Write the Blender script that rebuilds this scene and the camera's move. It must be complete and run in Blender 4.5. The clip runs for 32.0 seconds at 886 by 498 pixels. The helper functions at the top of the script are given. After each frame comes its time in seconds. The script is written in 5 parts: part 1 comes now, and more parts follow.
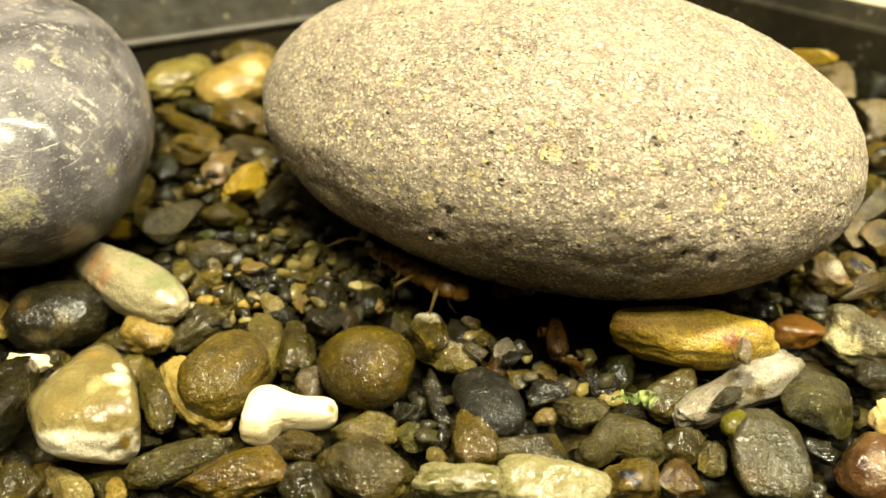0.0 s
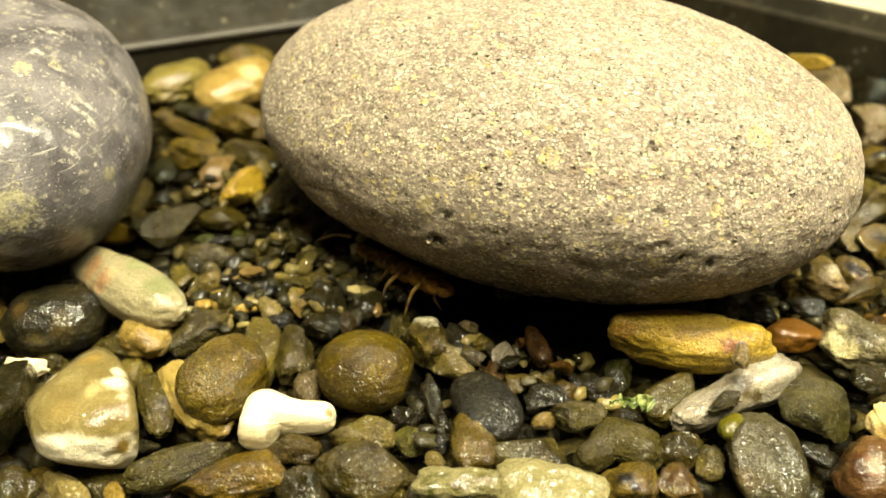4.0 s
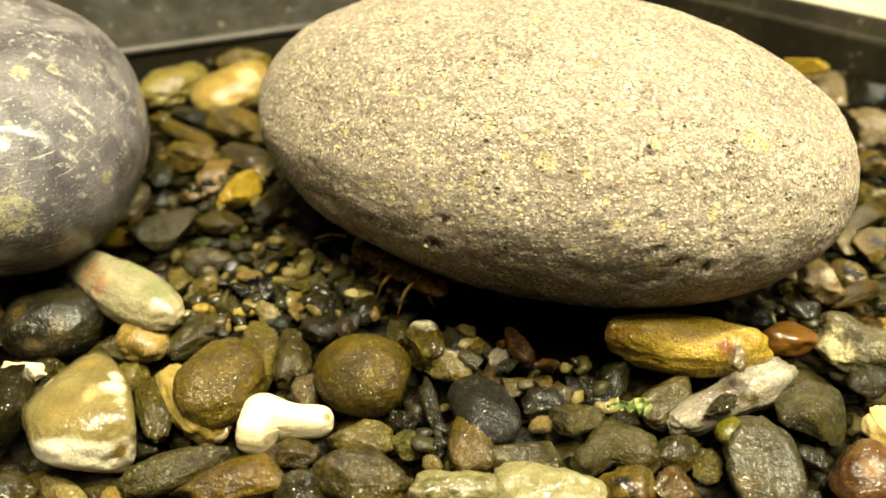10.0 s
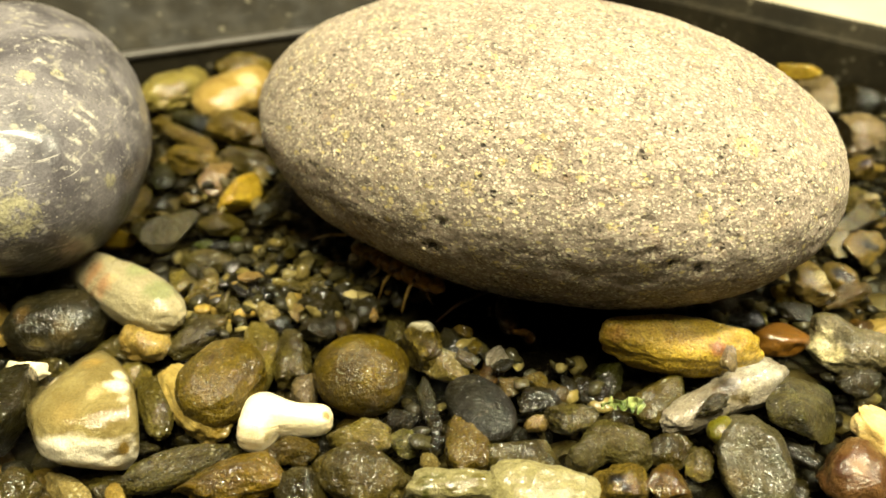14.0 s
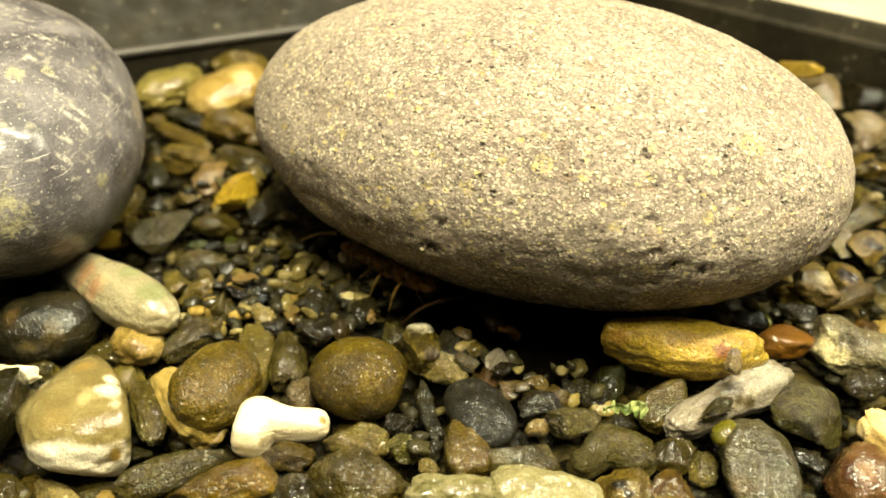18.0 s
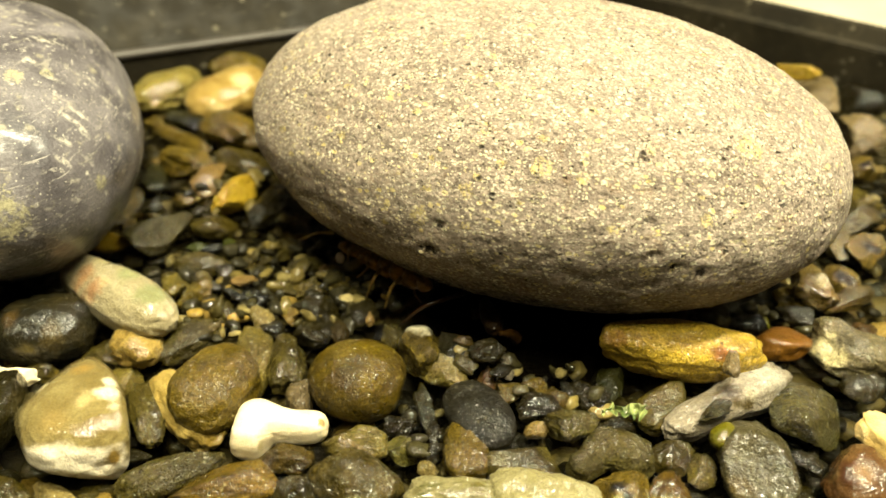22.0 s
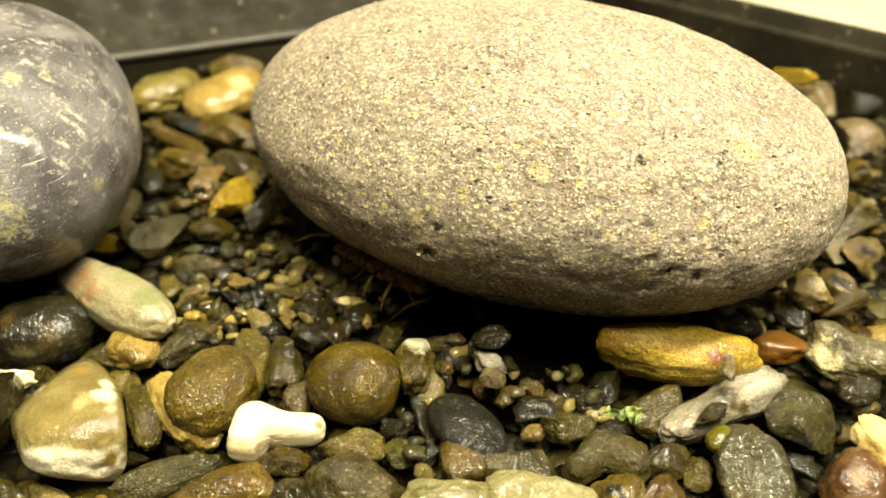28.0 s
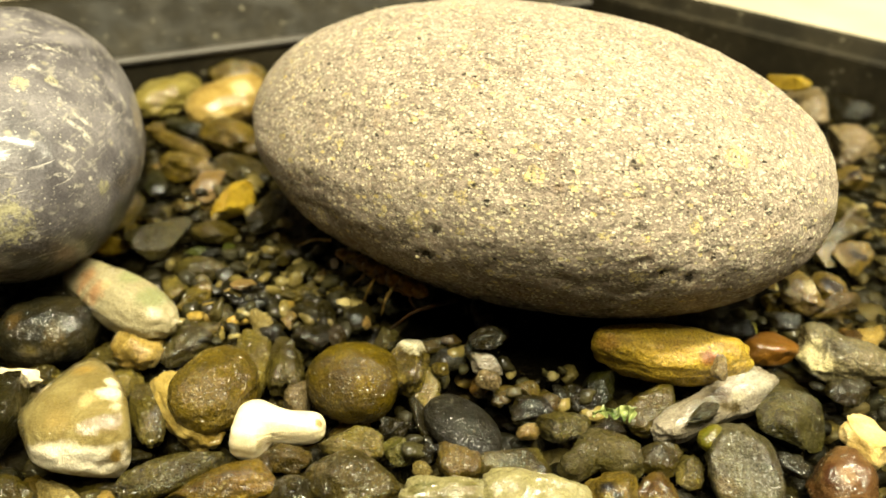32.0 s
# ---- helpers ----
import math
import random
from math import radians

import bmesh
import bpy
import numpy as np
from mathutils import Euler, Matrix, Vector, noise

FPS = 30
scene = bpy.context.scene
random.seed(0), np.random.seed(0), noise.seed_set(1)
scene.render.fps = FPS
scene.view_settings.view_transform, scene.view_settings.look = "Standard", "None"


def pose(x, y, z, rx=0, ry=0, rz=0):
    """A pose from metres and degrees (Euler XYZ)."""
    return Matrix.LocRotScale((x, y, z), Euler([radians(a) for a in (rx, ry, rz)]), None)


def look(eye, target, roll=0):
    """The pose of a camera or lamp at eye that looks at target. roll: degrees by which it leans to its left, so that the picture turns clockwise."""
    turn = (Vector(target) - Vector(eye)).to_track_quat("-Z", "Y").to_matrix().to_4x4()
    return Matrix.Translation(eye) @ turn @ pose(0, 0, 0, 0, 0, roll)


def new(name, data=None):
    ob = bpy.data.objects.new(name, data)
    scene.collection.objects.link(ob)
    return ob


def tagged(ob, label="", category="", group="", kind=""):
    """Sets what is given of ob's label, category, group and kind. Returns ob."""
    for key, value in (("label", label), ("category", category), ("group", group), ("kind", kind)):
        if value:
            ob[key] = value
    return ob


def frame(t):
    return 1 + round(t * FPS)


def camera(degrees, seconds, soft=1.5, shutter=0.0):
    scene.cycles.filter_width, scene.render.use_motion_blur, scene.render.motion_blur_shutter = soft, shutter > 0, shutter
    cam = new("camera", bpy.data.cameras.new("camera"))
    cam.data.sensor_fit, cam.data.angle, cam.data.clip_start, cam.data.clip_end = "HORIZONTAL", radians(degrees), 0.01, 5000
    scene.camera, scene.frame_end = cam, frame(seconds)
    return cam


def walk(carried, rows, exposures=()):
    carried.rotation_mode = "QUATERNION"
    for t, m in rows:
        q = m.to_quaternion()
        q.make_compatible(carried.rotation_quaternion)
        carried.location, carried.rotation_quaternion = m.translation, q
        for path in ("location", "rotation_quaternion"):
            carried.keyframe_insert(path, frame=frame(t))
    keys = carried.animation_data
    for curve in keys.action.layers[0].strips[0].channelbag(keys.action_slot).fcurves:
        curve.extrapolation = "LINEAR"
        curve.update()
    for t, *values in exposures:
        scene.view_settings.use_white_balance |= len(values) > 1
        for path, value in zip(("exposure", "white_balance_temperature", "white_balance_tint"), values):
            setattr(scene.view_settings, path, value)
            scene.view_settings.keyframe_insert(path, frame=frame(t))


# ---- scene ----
cam = camera(60, 32.0)
cam.data.dof.use_dof = True
cam.data.dof.focus_distance, cam.data.dof.aperture_fstop = 0.150, 14.0


def aim(pitch, yaw, roll, x, y, z):
    """A camera pose: degrees down, degrees to the right, degrees of lean; millimetres."""
    p, w = radians(pitch), radians(yaw)
    eye = Vector((x, y, z)) / 1000
    way = Vector((math.sin(w) * math.cos(p), math.cos(w) * math.cos(p), -math.sin(p)))
    return look(eye, eye + way, -roll)


walk(cam, [
    (0.0, aim(35.643, -0.824, 0.537, 0.52, 0.98, 113.97)),
    (0.5, aim(35.541, -0.645, 0.341, 0.36, 0.89, 114.12)),
    (1.0, aim(35.514, -0.630, 0.330, 0.37, 0.91, 114.12)),
    (1.5, aim(35.470, -0.546, 0.277, 0.24, 0.77, 114.24)),
    (2.0, aim(35.451, -0.516, 0.251, 0.26, 0.85, 114.29)),
    (2.5, aim(35.481, -0.591, 0.387, 0.24, 0.95, 114.21)),
    (3.0, aim(35.441, -0.601, 0.379, 0.36, 0.92, 114.21)),
    (3.5, aim(35.395, -0.547, 0.347, 0.28, 0.81, 114.21)),
    (5.5, aim(35.346, -0.475, 0.368, 0.16, 0.87, 114.17)),
    (6.0, aim(35.346, -0.481, 0.379, 0.16, 0.86, 114.19)),
    (6.5, aim(35.243, -0.204, 0.065, -0.07, 0.73, 114.59)),
    (7.0, aim(35.222, -0.179, 0.032, -0.01, 0.75, 114.63)),
    (7.5, aim(35.154, -0.097, -0.039, -0.06, 0.61, 114.73)),
    (8.0, aim(35.170, -0.060, -0.065, -0.12, 0.66, 114.77)),
    (8.5, aim(35.212, -0.210, 0.142, 0.01, 0.73, 114.54)),
    (9.0, aim(35.232, -0.281, 0.259, 0.02, 0.81, 114.40)),
    (9.5, aim(35.117, -0.160, 0.103, -0.01, 0.67, 114.62)),
    (10.0, aim(35.157, -0.223, 0.206, 0.06, 0.68, 114.57)),
    (10.5, aim(35.110, -0.150, 0.110, 0.11, 0.63, 114.70)),
    (11.0, aim(35.127, -0.143, 0.117, 0.07, 0.66, 114.67)),
    (11.5, aim(35.016, -0.026, -0.012, 0.07, 0.46, 114.83)),
    (12.0, aim(34.999, -0.150, 0.102, 0.25, 0.02, 114.93)),
    (12.5, aim(35.063, -0.115, 0.096, 0.06, 0.11, 114.91)),
    (13.0, aim(35.007, -0.016, -0.014, 0.04, 0.01, 115.01)),
    (13.5, aim(35.003, -0.067, 0.066, 0.16, -0.00, 114.93)),
    (14.0, aim(34.873, -0.064, 0.025, 0.21, -2.01, 116.00)),
    (14.5, aim(35.022, 0.080, -0.087, 0.05, 0.91, 114.72)),
    (16.5, aim(35.106, -0.005, 0.092, 0.01, 1.03, 114.43)),
    (17.0, aim(35.077, 0.054, -0.006, 0.07, 1.03, 114.67)),
    (17.5, aim(35.060, 0.040, 0.050, 0.10, 0.98, 114.57)),
    (18.0, aim(34.996, 0.177, -0.065, -0.06, 0.88, 114.62)),
    (18.5, aim(35.033, 0.139, -0.011, -0.02, 1.01, 114.62)),
    (19.0, aim(35.029, 0.121, 0.047, -0.11, 0.96, 114.52)),
    (19.5, aim(35.015, 0.107, 0.013, -0.04, 0.96, 114.59)),
    (20.0, aim(35.007, 0.164, -0.033, -0.01, 0.99, 114.75)),
    (20.5, aim(34.947, 0.264, -0.137, -0.12, 0.88, 114.77)),
    (21.0, aim(34.938, 0.297, -0.151, -0.16, 0.90, 114.84)),
    (21.5, aim(34.913, 0.327, -0.195, -0.15, 0.87, 114.91)),
    (22.0, aim(34.863, 0.383, -0.204, -0.31, 0.82, 114.84)),
    (22.5, aim(34.920, 0.231, -0.014, -0.17, 0.92, 114.69)),
    (23.0, aim(34.922, 0.204, -0.011, 0.00, 0.98, 114.72)),
    (23.5, aim(34.844, 0.400, -0.243, -0.22, 0.82, 114.92)),
    (24.0, aim(34.866, 0.320, -0.166, -0.04, 0.89, 114.87)),
    (24.5, aim(34.831, 0.394, -0.255, -0.15, 0.82, 114.97)),
    (25.0, aim(34.841, 0.427, -0.291, -0.13, 0.81, 115.04)),
    (25.5, aim(34.814, 0.463, -0.332, -0.20, 0.79, 115.01)),
    (27.5, aim(34.734, 0.549, -0.416, -0.18, 0.68, 115.09)),
    (28.0, aim(34.698, 0.584, -0.442, -0.18, 0.60, 115.19)),
    (28.5, aim(34.629, 0.658, -0.522, -0.24, 0.53, 115.27)),
    (29.0, aim(34.673, 0.595, -0.459, -0.20, 0.59, 115.16)),
    (29.5, aim(34.701, 0.531, -0.379, -0.15, 0.68, 115.11)),
    (30.0, aim(34.670, 0.543, -0.420, -0.11, 0.60, 115.09)),
    (30.5, aim(34.655, 0.679, -0.560, -0.25, 0.62, 115.24)),
    (31.0, aim(34.659, 0.706, -0.577, -0.20, 0.67, 115.26)),
    (31.5, aim(34.652, 0.755, -0.642, -0.28, 1.10, 115.11)),
    (32.0, aim(34.369, 0.709, -0.672, -0.15, -2.46, 116.77)),
], exposures=[(0, 0.0), (32, 0.0)])

# ---- light: a warm ceiling tube behind the stones and a weaker added fill over the camera ----
world = bpy.data.worlds.new("room")
scene.world = world
world.use_nodes = True
world.node_tree.nodes["Background"].inputs[0].default_value = (1.0, 0.86, 0.62, 1)
world.node_tree.nodes["Background"].inputs[1].default_value = 0.025


def lamp(name, place, size_x, size_y, watts, colour):
    data = bpy.data.lights.new(name, "AREA")
    data.shape, data.size, data.size_y, data.energy, data.color = "RECTANGLE", size_x, size_y, watts, colour
    ob = new(name, data)
    ob.matrix_world = place
    return ob


lamp("tube_lamp", pose(0.32, 0.165, 0.80, 0, 0, 17), 0.95, 0.035, 33.0, (1.0, 0.935, 0.64))
lamp("front_fill_lamp", look((0.05, -0.14, 0.85), (0.02, 0.16, 0.0)), 0.28, 0.15, 10.0, (1.0, 0.925, 0.60))

# ---- materials ----


class Nodes:
    """A material under construction."""

    def __init__(self, name):
        self.m = bpy.data.materials.new(name)
        self.m.use_nodes = True
        self.t = self.m.node_tree
        self.b = self.t.nodes["Principled BSDF"]
        co = self.t.nodes.new("ShaderNodeTexCoord")
        info = self.t.nodes.new("ShaderNodeObjectInfo")
        mul = self.t.nodes.new("ShaderNodeMath")
        mul.operation, mul.inputs[1].default_value = "MULTIPLY", 7.3
        self.t.links.new(info.outputs["Random"], mul.inputs[0])
        add = self.t.nodes.new("ShaderNodeVectorMath")
        self.t.links.new(co.outputs["Object"], add.inputs[0])
        self.t.links.new(mul.outputs[0], add.inputs[1])
        self.vec, self.rand = add.outputs[0], info.outputs["Random"]

    def link(self, a, b):
        self.t.links.new(a, b)

    def noise(self, scale, detail=4, rough=0.6, distort=0.0, vec=None):
        n = self.t.nodes.new("ShaderNodeTexNoise")
        n.inputs["Scale"].default_value, n.inputs["Detail"].default_value = scale, detail
        n.inputs["Roughness"].default_value, n.inputs["Distortion"].default_value = rough, distort
        self.link(vec or self.vec, n.inputs["Vector"])
        return n.outputs["Fac"]

    def cells(self, scale, out="Distance", vec=None, feature="F1", wild=1.0):
        n = self.t.nodes.new("ShaderNodeTexVoronoi")
        n.feature = feature
        n.inputs["Scale"].default_value, n.inputs["Randomness"].default_value = scale, wild
        self.link(vec or self.vec, n.inputs["Vector"])
        return n.outputs[out]

    def stretch(self, sx, sy, sz, turn=(0, 0, 0)):
        n = self.t.nodes.new("ShaderNodeMapping")
        n.inputs["Scale"].default_value = (sx, sy, sz)
        n.inputs["Rotation"].default_value = [radians(a) for a in turn]
        self.link(self.vec, n.inputs["Vector"])
        return n.outputs[0]

    def along(self, sx, sy, sz, turn):
        """Coordinates drawn out along axes that are turned first."""
        n = self.t.nodes.new("ShaderNodeMapping")
        n.vector_type = "TEXTURE"
        n.inputs["Scale"].default_value = (sx, sy, sz)
        n.inputs["Rotation"].default_value = [radians(a) for a in turn]
        self.link(self.vec, n.inputs["Vector"])
        return n.outputs[0]

    def step(self, fac, lo, hi, a=0.0, b=1.0):
        n = self.t.nodes.new("ShaderNodeMapRange")
        n.interpolation_type = "SMOOTHSTEP"
        for k, v in zip(("From Min", "From Max", "To Min", "To Max"), (lo, hi, a, b)):
            n.inputs[k].default_value = v
        self.link(fac, n.inputs["Value"])
        return n.outputs[0]

    def math(self, op, a, b):
        n = self.t.nodes.new("ShaderNodeMath")
        n.operation = op
        for k, v in enumerate((a, b)):
            if isinstance(v, (int, float)):
                n.inputs[k].default_value = v
            else:
                self.link(v, n.inputs[k])
        return n.outputs[0]

    def mix(self, fac, a, b):
        n = self.t.nodes.new("ShaderNodeMix")
        n.data_type = "RGBA"
        for sock, v in ((n.inputs[0], fac), (n.inputs[6], a), (n.inputs[7], b)):
            if isinstance(v, tuple):
                sock.default_value = (*v, 1)
            elif isinstance(v, (int, float)):
                sock.default_value = v
            else:
                self.link(v, sock)
        return n.outputs[2]

    def shade(self, colour, value):
        """The colour with its brightness scaled by a factor."""
        n = self.t.nodes.new("ShaderNodeHueSaturation")
        self.link(colour, n.inputs["Color"])
        self.link(value, n.inputs["Value"])
        return n.outputs[0]

    def spot(self, x, y, z, r, fret=900.0):
        """1 within r millimetres of a place on the thing, with a ragged edge."""
        co = self.t.nodes.new("ShaderNodeTexCoord")
        far = self.t.nodes.new("ShaderNodeVectorMath")
        far.operation, far.inputs[1].default_value = "DISTANCE", (x / 1000, y / 1000, z / 1000)
        self.link(co.outputs["Object"], far.inputs[0])
        ragged = self.math("ADD", far.outputs["Value"], self.math("MULTIPLY", self.math("SUBTRACT", self.noise(fret, 4, 0.7), 0.5), r / 420))
        return self.step(ragged, r / 1000 * (0.72 if fret > 500 else 0.45), r / 1000 * (1.1 if fret > 500 else 1.35), 1.0, 0.0)

    def bump(self, height, distance, strength=1.0, under=None):
        n = self.t.nodes.new("ShaderNodeBump")
        n.inputs["Distance"].default_value = distance
        if isinstance(strength, (int, float)):
            n.inputs["Strength"].default_value = strength
        else:
            self.link(strength, n.inputs["Strength"])
        self.link(height, n.inputs["Height"])
        if under:
            self.link(under, n.inputs["Normal"])
        return n.outputs[0]

    def done(self, colour, rough, normal=None, coat=0.0, coat_rough=0.1, coat_normal=None, spec=0.5):
        for name, v in (("Base Color", colour), ("Roughness", rough), ("Normal", normal), ("Coat Weight", coat),
                        ("Coat Roughness", coat_rough), ("Coat Normal", coat_normal), ("Specular IOR Level", spec)):
            if v is None:
                continue
            if isinstance(v, tuple):
                self.b.inputs[name].default_value = (*v, 1)
            elif isinstance(v, (int, float)):
                self.b.inputs[name].default_value = v
            else:
                self.link(v, self.b.inputs[name])
        return self.m


def wet_stone(name, light, dark, fleck=None, grain=900.0, band=0.0, coat=1.0, patch=None, patch_cut=0.55, patch_soft=0.09, relief=1.0, sheer=0.0, rims=(), rim=(0.78, 0.70, 0.50), zones=()):
    """A wet pebble: two tones in clouds, fine grain, optional flecks and patches."""
    n = Nodes(name)
    col = n.mix(n.step(n.noise(130, 5, 0.62, 0.6), 0.32, 0.68), dark, light)
    if band:
        lines = n.noise(160, 4, 0.6, 0.8, n.stretch(1.0, 5.0, 2.4, (20, 35, 10)))
        col = n.mix(n.math("MULTIPLY", n.step(lines, 0.52, 0.66), band), col, tuple(min(1.0, c * 2.0) for c in light))
    if patch:
        col = n.mix(n.step(n.noise(120, 4, 0.6, 0.5), patch_cut, patch_cut + patch_soft), col, patch)
    for nx, ny, nz, lo, hi in rims:
        # a pale rind on one side of the stone
        co = n.t.nodes.new("ShaderNodeTexCoord")
        dot = n.t.nodes.new("ShaderNodeVectorMath")
        dot.operation, dot.inputs[1].default_value = "DOT_PRODUCT", (nx, ny, nz)
        n.link(co.outputs["Object"], dot.inputs[0])
        edge = n.math("ADD", dot.outputs["Value"], n.math("MULTIPLY", n.math("SUBTRACT", n.noise(150, 4, 0.6), 0.5), 0.006))
        col = n.mix(n.step(edge, lo / 1000, hi / 1000), col, rim)
    for x, y, z, r, tone in zones:
        col = n.mix(n.spot(x, y, z, r, 170.0), col, tone)
    if fleck:
        dots = n.step(n.cells(grain * 0.75), 0.20, 0.34, 1.0, 0.0)
        some = n.step(n.noise(260, 3), 0.50, 0.60)
        col = n.mix(n.math("MULTIPLY", n.math("MULTIPLY", dots, some), 0.35), col, fleck)
    fine = n.noise(grain * 2.2, 3, 0.7)
    col = n.shade(col, n.step(fine, 0.28, 0.72, 1 - 0.45 * min(1.0, relief), 1 + 0.40 * min(1.0, relief)))
    pores = n.math("MULTIPLY", n.step(n.cells(grain * 0.5), 0.10, 0.24, 1.0, 0.0), n.step(n.noise(190, 4), 0.48, 0.60))
    col = n.mix(n.math("MULTIPLY", pores, 0.8 * min(1.0, max(0.0, relief - 0.4))), col, tuple(c * 0.25 for c in dark))
    col = n.shade(col, n.step(n.rand, 0.0, 1.0, 0.80, 1.20))
    rough = n.step(n.noise(210, 4), 0.3, 0.7, 0.24, 0.50)
    coarse = n.bump(n.noise(330, 6, 0.66), 0.0022 * relief, 0.9)
    full = n.bump(fine, 0.00055 * relief, 0.9, coarse)
    beads = n.math("SUBTRACT", 1.0, n.cells(grain * 2.1))
    film = n.bump(beads, 0.00019 * relief, 1.0, n.bump(n.noise(700, 3, 0.55), 0.00050 * relief, 1.0, n.bump(n.noise(330, 3, 0.6), 0.0011 * relief, 0.9)))
    n.b.inputs["Subsurface Weight"].default_value = sheer
    n.b.inputs["Subsurface Radius"].default_value = (0.004, 0.003, 0.0015)
    n.b.inputs["Coat IOR"].default_value = 1.47
    return n.done(col, rough, full, coat, 0.024, film, spec=0.08)


KINDS = {}


def kind(name, words, light, dark, plain=False, **more):
    """A sort of stone; plain: its colours are taken as they stand, else darkened as wetting does."""
    deep = min(1.0, 0.06 + 0.52 * (max(light) - min(light)) / max(light) + 1.6 * max(light) ** 2) * (0.74 if max(light) < 0.33 else 0.9)
    tint = (deep * 1.06, deep * 0.91, deep * (0.19 if max(light) < 0.33 else 0.70))
    if not plain:
        light, dark = [tuple(c * k for c, k in zip(colour, tint)) for colour in (light, dark)]
    KINDS[name] = (wet_stone(name + "_stone", light, dark, **more), words)


kind("agate", "tan and white agate", (0.229, 0.182, 0.071), (0.138, 0.102, 0.032), True, relief=0.35, sheer=0.14, patch=(0.21, 0.16, 0.075), patch_cut=0.56, patch_soft=0.22, rims=((0.7, -0.53, -0.48, 9.3, 11.4),), rim=(0.62, 0.55, 0.41), zones=((9.2, 5.4, 7.7, 2.2, (0.612, 0.540, 0.381)), (5.8, 7.1, 7.6, 1.8, (0.612, 0.540, 0.381)), (12.8, 4.8, 6.5, 1.5, (0.612, 0.540, 0.381)), (15.6, 3.6, 5.3, 1.0, (0.612, 0.540, 0.381)), (19.1, 2.2, 1.9, 1.8, (0.163, 0.102, 0.021)), (-0.8, 3.8, 9.4, 2.4, (0.245, 0.158, 0.039)), (10.5, -4.4, 7.6, 2.5, (0.194, 0.140, 0.046)), (9.4, 1.6, 8.6, 1.7, (0.347, 0.270, 0.120)),))
kind("darkgreen", "black-green mottled", (0.022, 0.017, 0.005), (0.009, 0.008, 0.003), True, fleck=(0.12, 0.1, 0.05), relief=0.8, zones=((4.7, -6.7, 3.4, 3.0, (0.051, 0.036, 0.009)), (-0.7, -8.5, 1.5, 2.0, (0.070, 0.053, 0.013)), (-4.5, -3.8, 5.8, 2.3, (0.056, 0.034, 0.008)),))
kind("pinkgreen", "pale green and pink", (0.268, 0.230, 0.138), (0.203, 0.170, 0.095), True, relief=0.38, sheer=0.15, zones=((-7.5, -3.1, 5.2, 4.3, (0.243, 0.141, 0.067)), (-0.1, -4.8, 4.5, 3.3, (0.260, 0.148, 0.073)), (1.8, -2.1, 6.1, 1.7, (0.341, 0.245, 0.129)), (4.3, 2.7, 5.7, 3.6, (0.187, 0.185, 0.090)), (13.5, 2.1, 4.4, 3.8, (0.162, 0.163, 0.079)), (-5.6, 3.8, 5.0, 2.3, (0.292, 0.252, 0.124)), (-2.1, -6.3, 2.2, 1.4, (0.130, 0.067, 0.028)),))
kind("amber", "amber yellow-brown", (0.257, 0.178, 0.046), (0.148, 0.096, 0.017), True, relief=0.8, sheer=0.15, zones=((-4.8, 2.2, 3.2, 1.9, (0.265, 0.192, 0.065)), (3.5, 1.8, 3.5, 2.2, (0.281, 0.207, 0.070)),))
kind("white", "milky white quartz", (0.742, 0.634, 0.431), (0.598, 0.503, 0.315), True, relief=0.15, sheer=0.15, zones=((8.3, -0.2, 2.3, 0.9, (0.263, 0.186, 0.075)), (-1.4, -5.6, 0.5, 1.8, (0.478, 0.371, 0.149)), (-6.6, 0.9, 3.5, 3.0, (0.789, 0.677, 0.431)),))
kind("whitepale", "pinkish white quartz", (0.210, 0.180, 0.136), (0.137, 0.115, 0.079), True, relief=0.7, sheer=0.1, zones=((8.6, -0.3, 3.9, 4.3, (0.256, 0.234, 0.184)), (2.6, -3.0, 3.6, 1.7, (0.229, 0.201, 0.139)), (-0.6, -0.5, 4.6, 2.4, (0.046, 0.033, 0.013)), (0.7, -4.4, 2.3, 1.7, (0.059, 0.042, 0.014)), (-4.1, -0.2, 4.5, 1.8, (0.073, 0.052, 0.017)), (-7.5, -1.9, 3.7, 2.1, (0.041, 0.029, 0.010)), (-1.5, -3.2, 3.5, 1.8, (0.055, 0.040, 0.013)), (-3.7, -4.9, -0.2, 1.5, (0.137, 0.125, 0.032)),))
kind("cream", "creamy white", (0.66, 0.58, 0.36), (0.48, 0.38, 0.16), relief=0.4, sheer=0.15)
kind("creamgreen", "cream and yellow-green", (0.217, 0.188, 0.093), (0.165, 0.144, 0.057), True, relief=0.6, patch=(0.06, 0.058, 0.01), patch_cut=0.6, patch_soft=0.12, zones=((-6.0, -1.1, 2.4, 1.0, (0.060, 0.044, 0.008)), (-0.4, -2.1, 2.9, 1.0, (0.075, 0.062, 0.010)), (4.6, -0.4, 3.0, 1.3, (0.112, 0.092, 0.023)),))
kind("creamolive", "pale olive", (0.33, 0.29, 0.13), (0.20, 0.17, 0.06), fleck=(0.5, 0.46, 0.28))
kind("creamyellow", "cream and yellow", (0.312, 0.228, 0.065), (0.225, 0.148, 0.030), True, relief=0.4, sheer=0.1, zones=((12.7, 0.8, 0.9, 4.0, (0.125, 0.080, 0.011)), (9.5, -3.5, 1.4, 1.9, (0.150, 0.103, 0.022)),))
